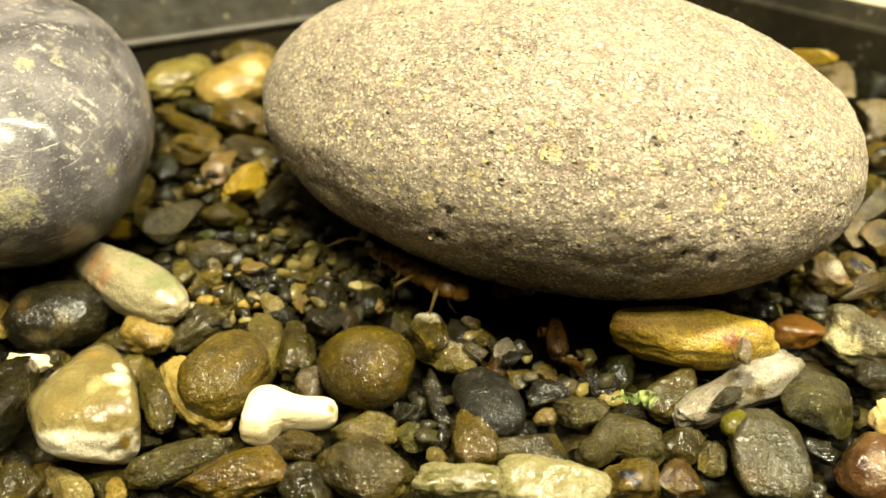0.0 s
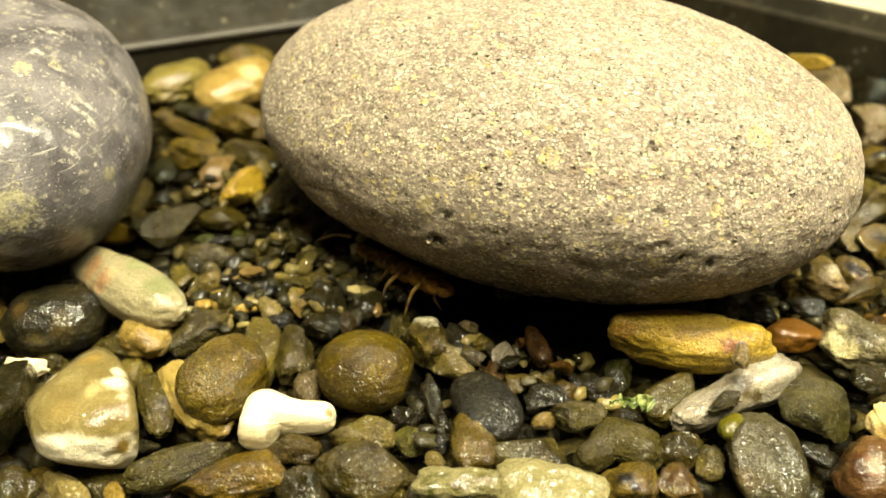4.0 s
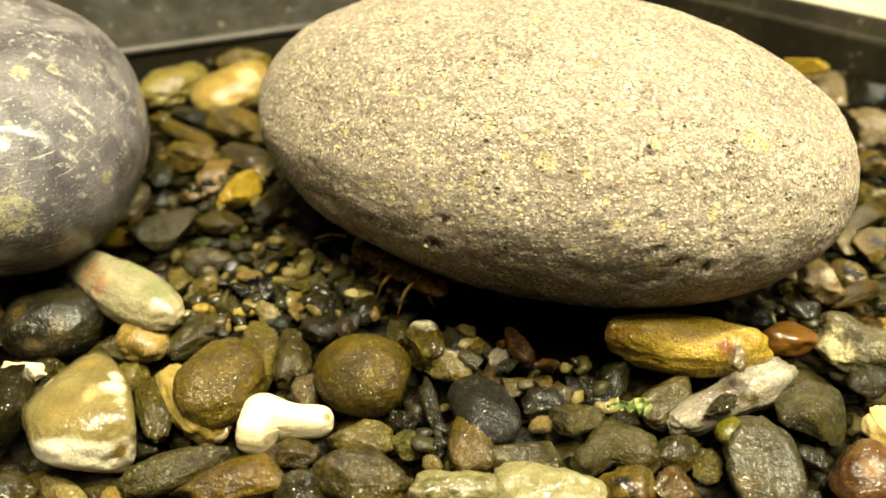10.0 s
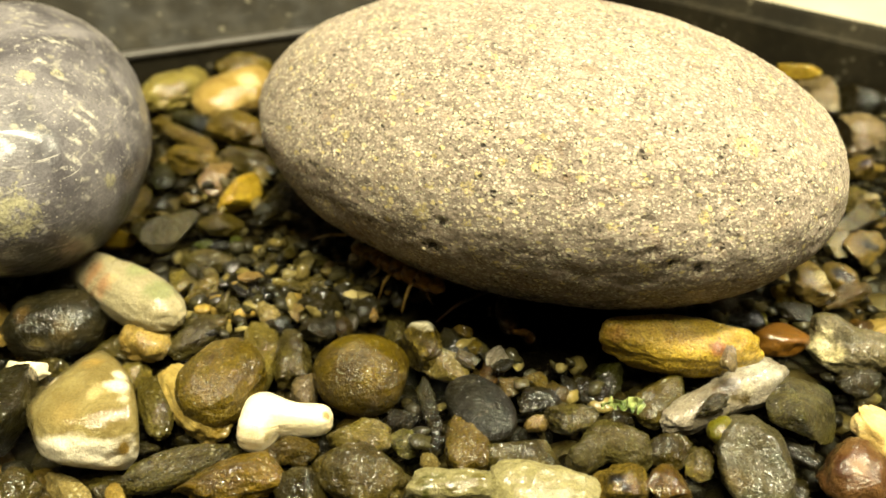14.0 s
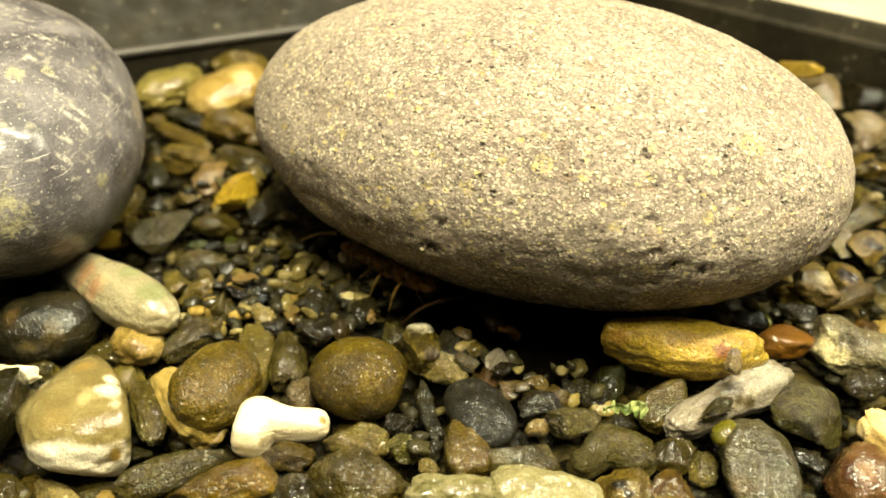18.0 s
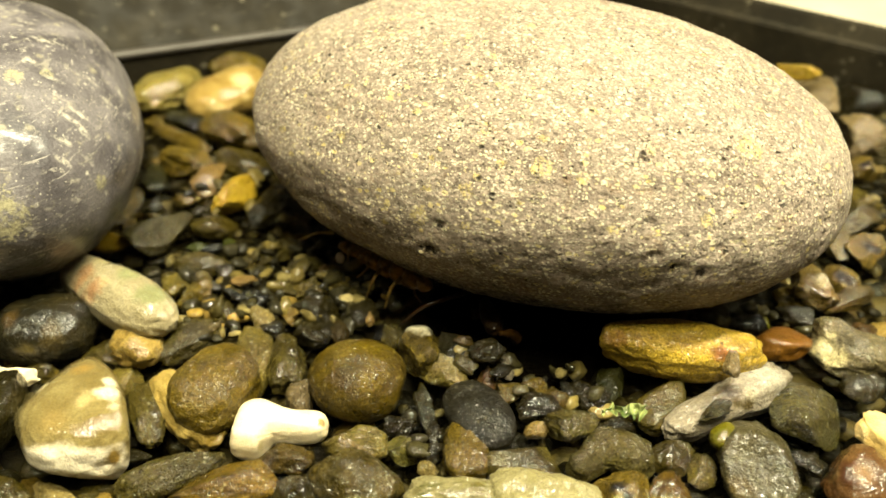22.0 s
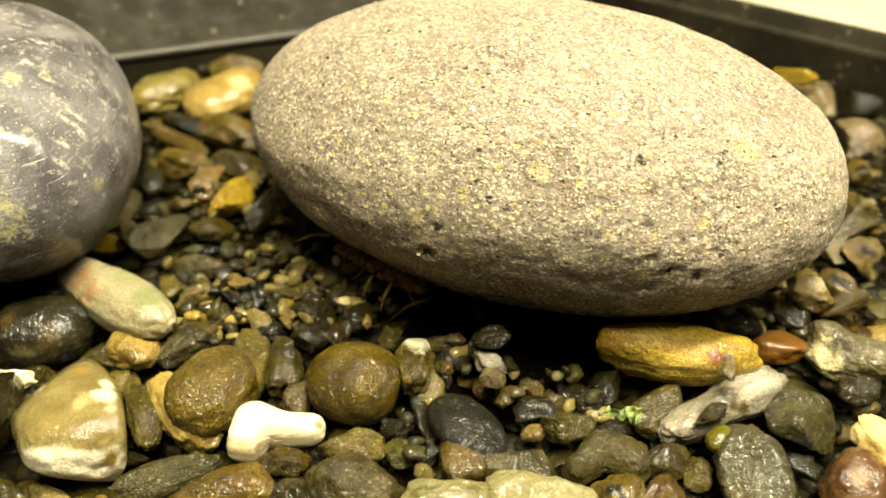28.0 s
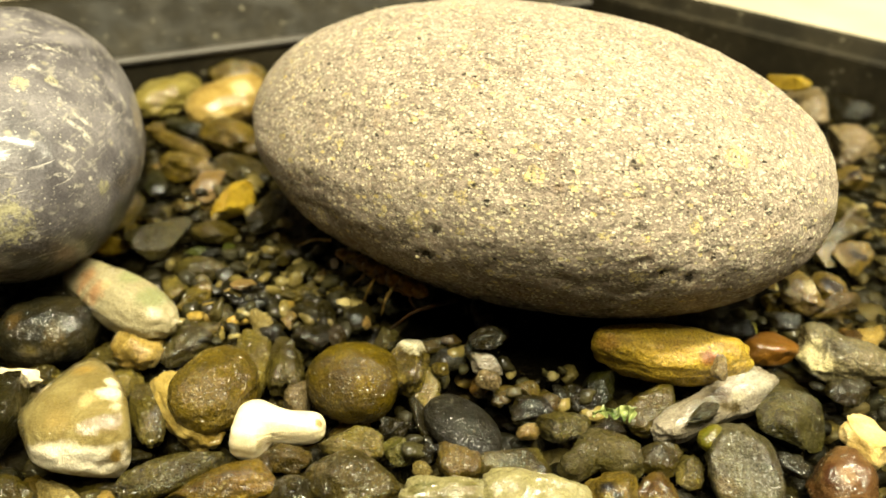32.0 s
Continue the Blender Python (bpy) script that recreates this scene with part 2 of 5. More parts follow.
kind("creamochre", "cream and ochre", (0.248, 0.173, 0.050), (0.167, 0.106, 0.025), True, relief=0.4, zones=((7.4, -3.6, 6.1, 4.3, (0.379, 0.306, 0.156)), (0.9, -17.7, 1.6, 3.1, (0.349, 0.273, 0.126)), (9.4, -10.4, 3.2, 2.5, (0.320, 0.246, 0.101)),))
kind("grey", "dark grey", (0.105, 0.096, 0.062), (0.055, 0.050, 0.032), fleck=(0.25, 0.23, 0.16))
kind("greyolive", "grey-olive", (0.069, 0.053, 0.008), (0.031, 0.023, 0.003), True, fleck=(0.28, 0.25, 0.14))
kind("greyrough", "rough grey-green", (0.065, 0.052, 0.008), (0.028, 0.021, 0.003), True, fleck=(0.30, 0.27, 0.16), relief=1.6)
kind("greengrey", "dark grey-green", (0.059, 0.042, 0.006), (0.023, 0.017, 0.002), True, fleck=(0.20, 0.19, 0.11), relief=1.2)
kind("greygreen", "grey-green angular", (0.069, 0.059, 0.012), (0.028, 0.023, 0.004), True, fleck=(0.26, 0.24, 0.16), relief=1.5, band=0.45)
# the palest zone paints in a highlight; the two tan ones are mottling
kind("greypale", "pale grey-green", (0.056, 0.047, 0.020), (0.029, 0.024, 0.009), True, relief=0.95, zones=((-2.4, -0.7, 5.4, 2.5, (0.084, 0.072, 0.035)), (0.2, -5.3, 4.8, 2.3, (0.056, 0.038, 0.012)), (-5.2, -5.5, 1.9, 2.3, (0.062, 0.044, 0.014)),))
kind("darkgrey", "dark grey", (0.054, 0.044, 0.022), (0.025, 0.021, 0.010), fleck=(0.15, 0.14, 0.09), relief=1.2)
kind("palegrey", "pale grey", (0.330, 0.279, 0.168), (0.206, 0.171, 0.090), fleck=(0.5, 0.46, 0.34), relief=1.2)
kind("palestone", "pale beige", (0.254, 0.208, 0.089), (0.139, 0.111, 0.042), fleck=(0.5, 0.45, 0.3))
kind("palespeckle", "white-grey speckled", (0.137, 0.111, 0.050), (0.069, 0.057, 0.024), True, relief=1.1, fleck=(0.42, 0.38, 0.25), zones=((-8.4, -0.4, 3.3, 3.6, (0.530, 0.456, 0.242)), (-7.4, -4.8, 1.7, 3.0, (0.468, 0.399, 0.199)), (-6.5, 5.9, 2.4, 1.4, (0.112, 0.085, 0.035)), (-5.6, -5.0, 3.0, 1.9, (0.312, 0.262, 0.130)),))
kind("palegreen", "pale green-grey", (0.103, 0.088, 0.015), (0.047, 0.041, 0.006), True, fleck=(0.32, 0.30, 0.18), relief=1.3)
kind("olive", "olive", (0.142, 0.119, 0.038), (0.071, 0.059, 0.018))
kind("olivepale", "light olive", (0.111, 0.084, 0.014), (0.055, 0.040, 0.006), True, fleck=(0.36, 0.32, 0.18))
kind("olivetan", "olive-tan", (0.228, 0.176, 0.071), (0.123, 0.092, 0.034))
kind("olivebrown", "olive-brown", (0.245, 0.190, 0.062), (0.125, 0.095, 0.028), fleck=(0.36, 0.29, 0.12), relief=1.1)
kind("darkolive", "dark olive", (0.072, 0.062, 0.025), (0.032, 0.028, 0.012))
kind("slateolive", "smooth olive slate", (0.055, 0.044, 0.009), (0.034, 0.027, 0.006), True, relief=1.3, coat=0.6)
kind("slate", "blue-black slate", (0.047, 0.042, 0.031), (0.023, 0.020, 0.015), relief=0.8)
kind("slateblue", "blue-grey slate", (0.088, 0.078, 0.058), (0.046, 0.041, 0.031), relief=0.7)
kind("slategrey", "slate-grey", (0.092, 0.080, 0.048), (0.044, 0.039, 0.024), relief=1.1)
kind("black", "black speckled", (0.013, 0.0115, 0.007), (0.007, 0.006, 0.004), True, relief=0.9, coat=0.6, fleck=(0.10, 0.09, 0.06))
kind("brown", "dark brown", (0.145, 0.085, 0.028), (0.066, 0.038, 0.013), fleck=(0.26, 0.18, 0.07))
kind("brownolive", "brown-olive", (0.135, 0.100, 0.034), (0.062, 0.046, 0.016))
kind("brownochre", "ochre-brown", (0.235, 0.168, 0.034), (0.115, 0.078, 0.016), fleck=(0.34, 0.27, 0.09), relief=1.2)
kind("browngold", "golden brown", (0.189, 0.146, 0.011), (0.079, 0.057, 0.004), fleck=(0.25, 0.19, 0.045), relief=1.1, coat=0.8)
kind("brownwhite", "brown and white", (0.27, 0.20, 0.10), (0.13, 0.075, 0.030), patch=(0.50, 0.44, 0.30), patch_cut=0.54)
kind("red", "brick-red", (0.250, 0.125, 0.055), (0.175, 0.082, 0.034), relief=0.35)
kind("redbrown", "reddish brown", (0.135, 0.069, 0.022), (0.083, 0.036, 0.010), True, relief=0.6, zones=((-3.7, -1.9, 3.9, 2.4, (0.057, 0.021, 0.005)), (-0.7, -2.5, 4.7, 1.9, (0.208, 0.123, 0.054)), (-5.8, -0.6, 2.4, 1.7, (0.156, 0.090, 0.029)),))
kind("tan", "tan", (0.330, 0.245, 0.100), (0.195, 0.140, 0.050), relief=0.6, sheer=0.1)
kind("beige", "ribbed beige", (0.260, 0.215, 0.105), (0.110, 0.088, 0.034), band=0.5,
     rims=((-0.645, 0.049, 0.762, 2.34, 3.64),), rim=(0.66, 0.60, 0.42))
kind("ochre", "yellow-ochre", (0.419, 0.282, 0.029), (0.256, 0.160, 0.013), True, fleck=(0.42, 0.33, 0.1), relief=1.2, zones=((6.7, -4.5, 3.7, 2.0, (0.198, 0.080, 0.015)), (9.1, -5.1, 0.8, 1.5, (0.198, 0.085, 0.016)), (-14.7, -0.8, 3.2, 2.7, (0.373, 0.202, 0.032)),))
kind("khaki", "khaki-yellow", (0.345, 0.318, 0.110), (0.235, 0.212, 0.058), relief=0.5, sheer=0.1)
kind("ochreolive", "ochre-olive", (0.300, 0.225, 0.060), (0.180, 0.130, 0.030), relief=0.6)
kind("yellow", "golden yellow", (0.420, 0.325, 0.030), (0.255, 0.185, 0.014), relief=0.6, sheer=0.1)
kind("yellowpale", "pale yellow", (0.182, 0.123, 0.028), (0.102, 0.066, 0.013), True, relief=1.0, zones=((1.1, -4.2, 3.7, 2.4, (0.379, 0.313, 0.161)), (1.2, 2.3, 4.0, 1.8, (0.306, 0.246, 0.111)),))
# the near-black zones paint in the shade of a hollow on a whole stone
kind("yellowolive", "yellow-olive dark-patched", (0.124, 0.083, 0.011), (0.062, 0.040, 0.005), True, relief=1.0, zones=((-1.2, -1.9, 3.3, 2.1, (0.013, 0.009, 0.004)), (0.1, -3.5, 2.6, 1.5, (0.022, 0.015, 0.005)),))
kind("yellowgreen", "yellow-green", (0.300, 0.300, 0.075), (0.200, 0.205, 0.040), relief=0.6)
kind("green", "green algae-covered", (0.110, 0.150, 0.040), (0.050, 0.070, 0.018), relief=0.8)
kind("greendark", "dark green", (0.050, 0.056, 0.022), (0.023, 0.026, 0.010))


def big_pale_stone():
    n = Nodes("speckled_dry_stone")
    col = n.mix(n.step(n.noise(60, 5, 0.6, 0.4), 0.30, 0.70), (0.322, 0.254, 0.202), (0.442, 0.358, 0.285))
    warp = n.t.nodes.new("ShaderNodeVectorMath")
    warp.operation = "ADD"
    jit = n.t.nodes.new("ShaderNodeTexNoise")
    jit.inputs["Scale"].default_value = 1100
    scl = n.t.nodes.new("ShaderNodeVectorMath")
    scl.operation, scl.inputs[3].default_value = "SCALE", 0.0009
    n.link(n.stretch(0.85, 1.0, 1.15, (0, 12, 0)), jit.inputs["Vector"])
    n.link(jit.outputs["Color"], scl.inputs[0])
    n.link(n.stretch(0.80, 1.0, 1.20, (0, 12, 0)), warp.inputs[0])
    n.link(scl.outputs[0], warp.inputs[1])
    v = warp.outputs[0]

    def crystals(scale, keep, radius, drift=0.0):
        """Separate grains: a share of the cells, cut to ragged discs, denser in some clouds than in others."""
        split = n.t.nodes.new("ShaderNodeSeparateColor")
        n.link(n.cells(scale, "Color", v), split.inputs[0])
        pick = split.outputs[0]
        if drift:
            pick = n.math("ADD", pick, n.math("MULTIPLY", n.math("SUBTRACT", n.noise(70, 4, 0.6), 0.5), drift))
        return n.math("MULTIPLY", n.step(pick, 1 - keep, 1.04 - keep), n.step(n.cells(scale, "Distance", v), radius, radius + 0.16, 1.0, 0.0)), split.outputs[1], split.outputs[2]

    # the ground mass, then grains from fine to coarse
    _, tone, gloss = crystals(1900, 1.0, 0.9)
    col = n.shade(col, n.step(tone, 0.0, 1.0, 0.80, 1.14))
    _, tone, _ = crystals(820, 1.0, 0.9)
    col = n.shade(col, n.step(tone, 0.0, 1.0, 0.86, 1.14))
    fine_grain, _, _ = crystals(2300, 0.32, 0.36, 0.5)
    col = n.mix(n.math("MULTIPLY", fine_grain, 0.65), col, (0.76, 0.70, 0.54))
    grain, hue, _ = crystals(1350, 0.34, 0.34, 0.6)
    col = n.mix(n.math("MULTIPLY", grain, 0.95), col, n.mix(hue, (0.84, 0.78, 0.62), (0.78, 0.66, 0.37)))
    coarse, hue, _ = crystals(720, 0.16, 0.30, 0.3)
    col = n.mix(n.math("MULTIPLY", coarse, 0.95), col, n.mix(hue, (0.84, 0.77, 0.56), (0.76, 0.60, 0.24)))
    blot, _, _ = crystals(330, 0.12, 0.22, 0.2)
    col = n.mix(n.math("MULTIPLY", n.math("MULTIPLY", blot, n.step(n.noise(1500, 3, 0.7), 0.42, 0.58)), 0.8), col, (0.68, 0.54, 0.20))
    small, _, _ = crystals(1250, 0.20, 0.18, 0.9)
    col = n.mix(n.math("MULTIPLY", small, 0.85), col, (0.05, 0.038, 0.024))
    pits, _, _ = crystals(480, 0.10, 0.12, 0.6)
    col = n.mix(n.math("MULTIPLY", pits, 0.92), col, (0.026, 0.019, 0.012))
    gaps = n.step(n.noise(1300, 4, 0.7), 0.56, 0.66)
    col = n.mix(n.math("MULTIPLY", gaps, 0.52), col, (0.10, 0.072, 0.042))
    rust = n.noise(150, 5, 0.7, 0.6)
    col = n.mix(n.math("MULTIPLY", n.step(rust, 0.54, 0.70), 0.40), col, (0.26, 0.14, 0.05))
    # the foot is soaked up to a ragged line, with underside shade painted in
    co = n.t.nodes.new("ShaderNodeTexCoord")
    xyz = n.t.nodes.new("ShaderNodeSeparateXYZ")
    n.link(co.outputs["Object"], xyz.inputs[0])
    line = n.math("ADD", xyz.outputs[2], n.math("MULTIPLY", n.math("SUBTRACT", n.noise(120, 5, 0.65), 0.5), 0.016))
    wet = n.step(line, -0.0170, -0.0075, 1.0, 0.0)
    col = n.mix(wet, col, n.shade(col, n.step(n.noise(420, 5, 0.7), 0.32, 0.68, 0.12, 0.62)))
    for x, y, z, r in ((-28.5, -47.6, -4.7, 1.69), (20.4, -42.7, 16.2, 2.14), (53.8, -20.7, 18.3, 2.71), (-1.6, -51.8, 3.8, 1.96), (7.7, -49.0, 10.5, 1.54), (28.1, -41.5, 15.2, 1.28), (-24.3, -44.5, 13.0, 1.20), (35.8, -44.0, 7.9, 1.30), (50.6, -35.4, 9.3, 1.55), (43.1, -42.6, -0.3, 1.81), (-9.3, -51.4, 3.7, 1.06), (6.0, -37.0, 7.0, 1.31)):
        col = n.mix(n.math("MULTIPLY", n.math("MULTIPLY", n.spot(x, y, z, r), n.step(n.noise(1300, 3, 0.7), 0.4, 0.58)), 0.75), col, (0.66, 0.53, 0.22))
    for x, y, z, r in ((3.4, -51.9, 2.6, 1.72), (1.0, -51.7, -3.9, 2.38), (47.4, -40.4, 0.7, 1.59), (52.0, -37.5, -0.5, 1.73), (62.2, -23.9, 10.3, 1.61), (65.5, -21.7, 8.0, 1.06), (37.8, -34.2, 18.0, 1.08), (59.7, -25.3, 11.6, 0.91), (-19.1, -50.1, -3.4, 1.13), (47.5, -26.3, 9.1, 0.89)):
        col = n.mix(n.math("MULTIPLY", n.math("MULTIPLY", n.spot(x, y, z, r * 0.6), n.step(n.noise(1200, 4, 0.7), 0.46, 0.54)), 0.95), col, (0.022, 0.017, 0.012))
    fine = n.noise(2600, 2, 0.7)
    col = n.shade(col, n.step(fine, 0.3, 0.7, 0.88, 1.10))
    h = n.bump(n.math("SUBTRACT", n.noise(1000, 5, 0.7), n.math("MULTIPLY", n.math("MAXIMUM", n.math("MAXIMUM", pits, small), n.math("MULTIPLY", gaps, 0.5)), 1.2)), 0.0021, 1.0)
    h = n.bump(n.noise(420, 4, 0.65), 0.0022, 0.8, n.bump(fine, 0.0003, 0.6, h))
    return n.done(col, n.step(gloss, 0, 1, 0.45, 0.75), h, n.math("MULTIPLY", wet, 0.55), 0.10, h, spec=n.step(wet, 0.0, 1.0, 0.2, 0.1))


def big_dark_stone():
    n = Nodes("veined_wet_grey_stone")
    col = n.mix(n.step(n.noise(55, 5, 0.6, 0.5), 0.35, 0.65), (0.060, 0.054, 0.060), (0.165, 0.150, 0.157))
    fibre = n.noise(150, 5, 0.7, 1.2, n.stretch(0.8, 1.0, 5.5, (0, -52, 20)))
    col = n.mix(n.math("MULTIPLY", n.step(fibre, 0.585, 0.68), 0.6), col, (0.42, 0.39, 0.35))
    streak = n.noise(190, 5, 0.65, 0.9, n.stretch(1.0, 1.0, 3.2, (0, 38, 0)))
    col = n.mix(n.math("MULTIPLY", n.step(streak, 0.56, 0.72), 0.45), col, (0.38, 0.35, 0.28))
    spot = n.math("MULTIPLY", n.step(n.cells(300), 0.10, 0.40, 1.0, 0.0), n.step(n.noise(110, 4, 0.65), 0.50, 0.60))
    col = n.mix(n.math("MULTIPLY", spot, 0.7), col, (0.33, 0.30, 0.21))
    dots = n.math("MULTIPLY", n.step(n.cells(900), 0.14, 0.24, 1.0, 0.0), n.step(n.noise(300, 2), 0.45, 0.55))
    col = n.mix(n.math("MULTIPLY", dots, 0.55), col, (0.44, 0.41, 0.34))
    for scale, turn, cut, long in ((300, (-38, 0, 0), 0.15, 4.5), (430, (20, 0, 0), 0.12, 3.0), (240, (-55, 0, 0), 0.10, 6.0)):
        # short pale dashes, laid with the grain of the stone
        dash = n.math("MULTIPLY", n.step(n.cells(scale, "Distance", n.along(1.0, long, 1.0, turn)), cut, cut + 0.16, 1.0, 0.0), n.step(n.noise(80, 4, 0.65), 0.48, 0.60))
        col = n.mix(n.math("MULTIPLY", n.math("MULTIPLY", dash, n.step(n.noise(900, 3, 0.7), 0.35, 0.6)), 0.8), col, (0.44, 0.41, 0.35))
    moss = n.step(n.noise(40, 5, 0.7, 0.6), 0.66, 0.72)
    col = n.mix(n.math("MULTIPLY", moss, 0.35), col, (0.36, 0.32, 0.15))
    for x, y, z, r in ((52.1, 2.3, 4.0, 5.64), (24.1, 15.1, 22.3, 1.5), (27.2, 9.1, 23.9, 2.2), (39.0, 21.5, 1.2, 1.98), (31.2, 18.8, -2.4, 1.37)):
        col = n.mix(n.math("MULTIPLY", n.math("MULTIPLY", n.spot(x, y, z, r), n.step(n.noise(500, 4, 0.7), 0.34, 0.56)), 0.8), col, (0.31, 0.285, 0.17))
    fine = n.noise(1900, 3, 0.7)
    col = n.shade(col, n.step(fine, 0.3, 0.7, 0.78, 1.22))
    h = n.bump(n.noise(1100, 3, 0.6), 0.0003, 0.7)
    # the foot is glossy with wet; its colour also turns darker and greener
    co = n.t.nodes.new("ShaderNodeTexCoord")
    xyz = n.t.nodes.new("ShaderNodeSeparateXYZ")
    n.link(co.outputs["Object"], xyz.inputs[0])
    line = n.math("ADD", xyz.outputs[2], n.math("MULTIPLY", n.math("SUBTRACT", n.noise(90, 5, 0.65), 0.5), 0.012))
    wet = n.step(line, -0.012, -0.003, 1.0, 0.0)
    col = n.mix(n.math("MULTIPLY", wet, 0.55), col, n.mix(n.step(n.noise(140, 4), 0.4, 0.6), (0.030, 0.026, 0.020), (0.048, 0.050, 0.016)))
    film = n.bump(n.noise(420, 4, 0.6), 0.0007, wet, n.bump(n.noise(900, 3, 0.6), 0.00005, 0.6))
    return n.done(col, n.step(n.noise(150, 4), 0.3, 0.7, 0.34, 0.50), h, n.step(wet, 0.0, 1.0, 0.42, 1.0), n.step(wet, 0.0, 1.0, 0.12, 0.035), film, spec=0.22)


def black_plastic():
    n = Nodes("worn_black_plastic")
    col = n.mix(n.step(n.noise(45, 5, 0.65), 0.35, 0.7), (0.011, 0.009, 0.005), (0.026, 0.021, 0.012))
    dust = n.math("MULTIPLY", n.step(n.cells(140), 0.08, 0.22, 1.0, 0.0), n.step(n.noise(50, 3), 0.48, 0.60))
    col = n.mix(n.math("MULTIPLY", dust, 0.6), col, (0.14, 0.125, 0.085))
    scratch = n.step(n.noise(60, 3, 0.6, 0.3, n.stretch(1, 9, 9, (0, 0, 30))), 0.62, 0.70)
    col = n.mix(n.math("MULTIPLY", scratch, 0.35), col, (0.09, 0.08, 0.055))
    return n.done(col, n.step(n.noise(80, 4), 0.3, 0.7, 0.50, 0.72), n.bump(n.noise(900, 3), 0.0002, 0.5), spec=0.12)


def plain(name, a, b, scale, rough, depth=0.0004, spec=0.5):
    n = Nodes(name)
    col = n.mix(n.step(n.noise(scale, 5, 0.62, 0.3), 0.35, 0.65), a, b)
    return n.done(col, rough, n.bump(n.noise(scale * 5, 4), depth, 0.6), spec=spec)


def shell(name, a, b, sheer=0.2):
    n = Nodes(name)
    col = n.mix(n.step(n.noise(420, 4, 0.6), 0.35, 0.65), a, b)
    n.b.inputs["Subsurface Weight"].default_value = sheer
    n.b.inputs["Subsurface Radius"].default_value = (0.003, 0.0015, 0.0006)
    return n.done(col, 0.3, n.bump(n.noise(700, 4), 0.0010, 0.8), 0.35, 0.05, n.bump(n.noise(620, 2), 0.0004, 0.8), spec=0.08)


def gravel_mix(name, lift, single=False):
    """Small wet stones of mixed tones; lift: how pale they are (1 has gap shade in its colours); single: each is an
    object of its own.
    """
    n = Nodes(name)
    geo = n.t.nodes.new("ShaderNodeNewGeometry")
    ramp = n.t.nodes.new("ShaderNodeValToRGB")
    stops = [(0.0, (0.0045, 0.0038, 0.0016)), (0.22, (0.0087, 0.0074, 0.0025)), (0.42, (0.0147, 0.0116, 0.0032)), (0.60, (0.0066, 0.0058, 0.0028)),
             (0.74, (0.034, 0.026, 0.007)), (0.90, (0.050, 0.040, 0.014)), (0.955, (0.060, 0.040, 0.008)), (0.985, (0.110, 0.090, 0.040))]
    while len(ramp.color_ramp.elements) < len(stops):
        ramp.color_ramp.elements.new(0.5)
    for e, (p, c) in zip(ramp.color_ramp.elements, stops):
        e.position, e.color = p, (*[k * lift for k in c], 1)
    ramp.color_ramp.interpolation = "CONSTANT"
    n.link(n.rand if single else geo.outputs["Random Per Island"], ramp.inputs[0])
    col = n.shade(ramp.outputs[0], n.step(n.noise(300, 5, 0.65), 0.3, 0.7, 0.55, 1.35))
    fine = n.noise(1900, 3, 0.7)
    h = n.bump(n.noise(420, 5, 0.65), 0.0009, 0.8)
    return n.done(col, 0.34, n.bump(fine, 0.0003, 0.7, h), 0.7, 0.06, n.bump(n.math("SUBTRACT", 1.0, n.cells(1800)), 0.00014, 1.0, n.bump(n.noise(900, 2), 0.0003, 0.9)), spec=0.06)


def clear_water():
    n = Nodes("still_water")
    n.b.inputs["Transmission Weight"].default_value = 1.0
    n.b.inputs["IOR"].default_value = 1.33
    return n.done((0.93, 0.90, 0.78), 0.02, n.bump(n.noise(90, 2, 0.5), 0.0006, 0.25))


PALE, DARK, PLASTIC, GRAVEL, WATER = big_pale_stone(), big_dark_stone(), black_plastic(), gravel_mix("gap_shaded_wet_gravel", 1.0), clear_water()
# grit is the paler copy; the bed's gravel carries gap shade in its colours
GRITS = gravel_mix("mixed_wet_grit", 3.7, True)
LEDGE = plain("grey_plastic_edge", (0.045, 0.039, 0.034), (0.075, 0.066, 0.058), 60, 0.5)
COUNTER = plain("cream_counter", (0.44, 0.39, 0.29), (0.52, 0.46, 0.35), 25, 0.4)
WALL = plain("brown_wall_paint", (0.085, 0.068, 0.045), (0.11, 0.088, 0.058), 6, 0.8)
AMBER_SHELL = shell("amber_shell", (0.195, 0.096, 0.013), (0.058, 0.025, 0.003), 0.05)
DARK_SHELL = shell("red_brown_shell", (0.024, 0.011, 0.002), (0.007, 0.003, 0.0007), 0.0)
LEG_SHELL = shell("pale_amber_shell", (0.20, 0.13, 0.030), (0.09, 0.050, 0.011), 0.1)
# almost no reflectance: the colour itself supplies the hollow's darkness and shade
HOLLOW_SHADE = plain("hollow_shade_black", (0.0015, 0.0012, 0.0007), (0.003, 0.0025, 0.0015), 160, 0.9, 0.002, 0.0)
FINGER = shell("dark_orange_shell", (0.050, 0.022, 0.003), (0.016, 0.007, 0.001), 0.0)
RED_SHELL = shell("dark_red_shell", (0.026, 0.011, 0.002), (0.009, 0.0035, 0.0007), 0.0)
LEAF = shell("bright_green_leaf", (0.24, 0.27, 0.095), (0.040, 0.060, 0.010), 0.1)

# ---- shapes ----
BALLS = {}


def ball(level):
    if level not in BALLS:
        bm = bmesh.new()
        bmesh.ops.create_icosphere(bm, subdivisions=level, radius=1.0)
        BALLS[level] = (np.array([v.co[:] for v in bm.verts]), [tuple(v.index for v in f.verts) for f in bm.faces])
        bm.free()
    return BALLS[level]


def lumps(p, scale, seed):
    off = Vector((seed * 3.17 % 50, seed * 1.71 % 50, seed * 0.93 % 50))
    return np.array([noise.noise(Vector(q) * scale + off) for q in p])


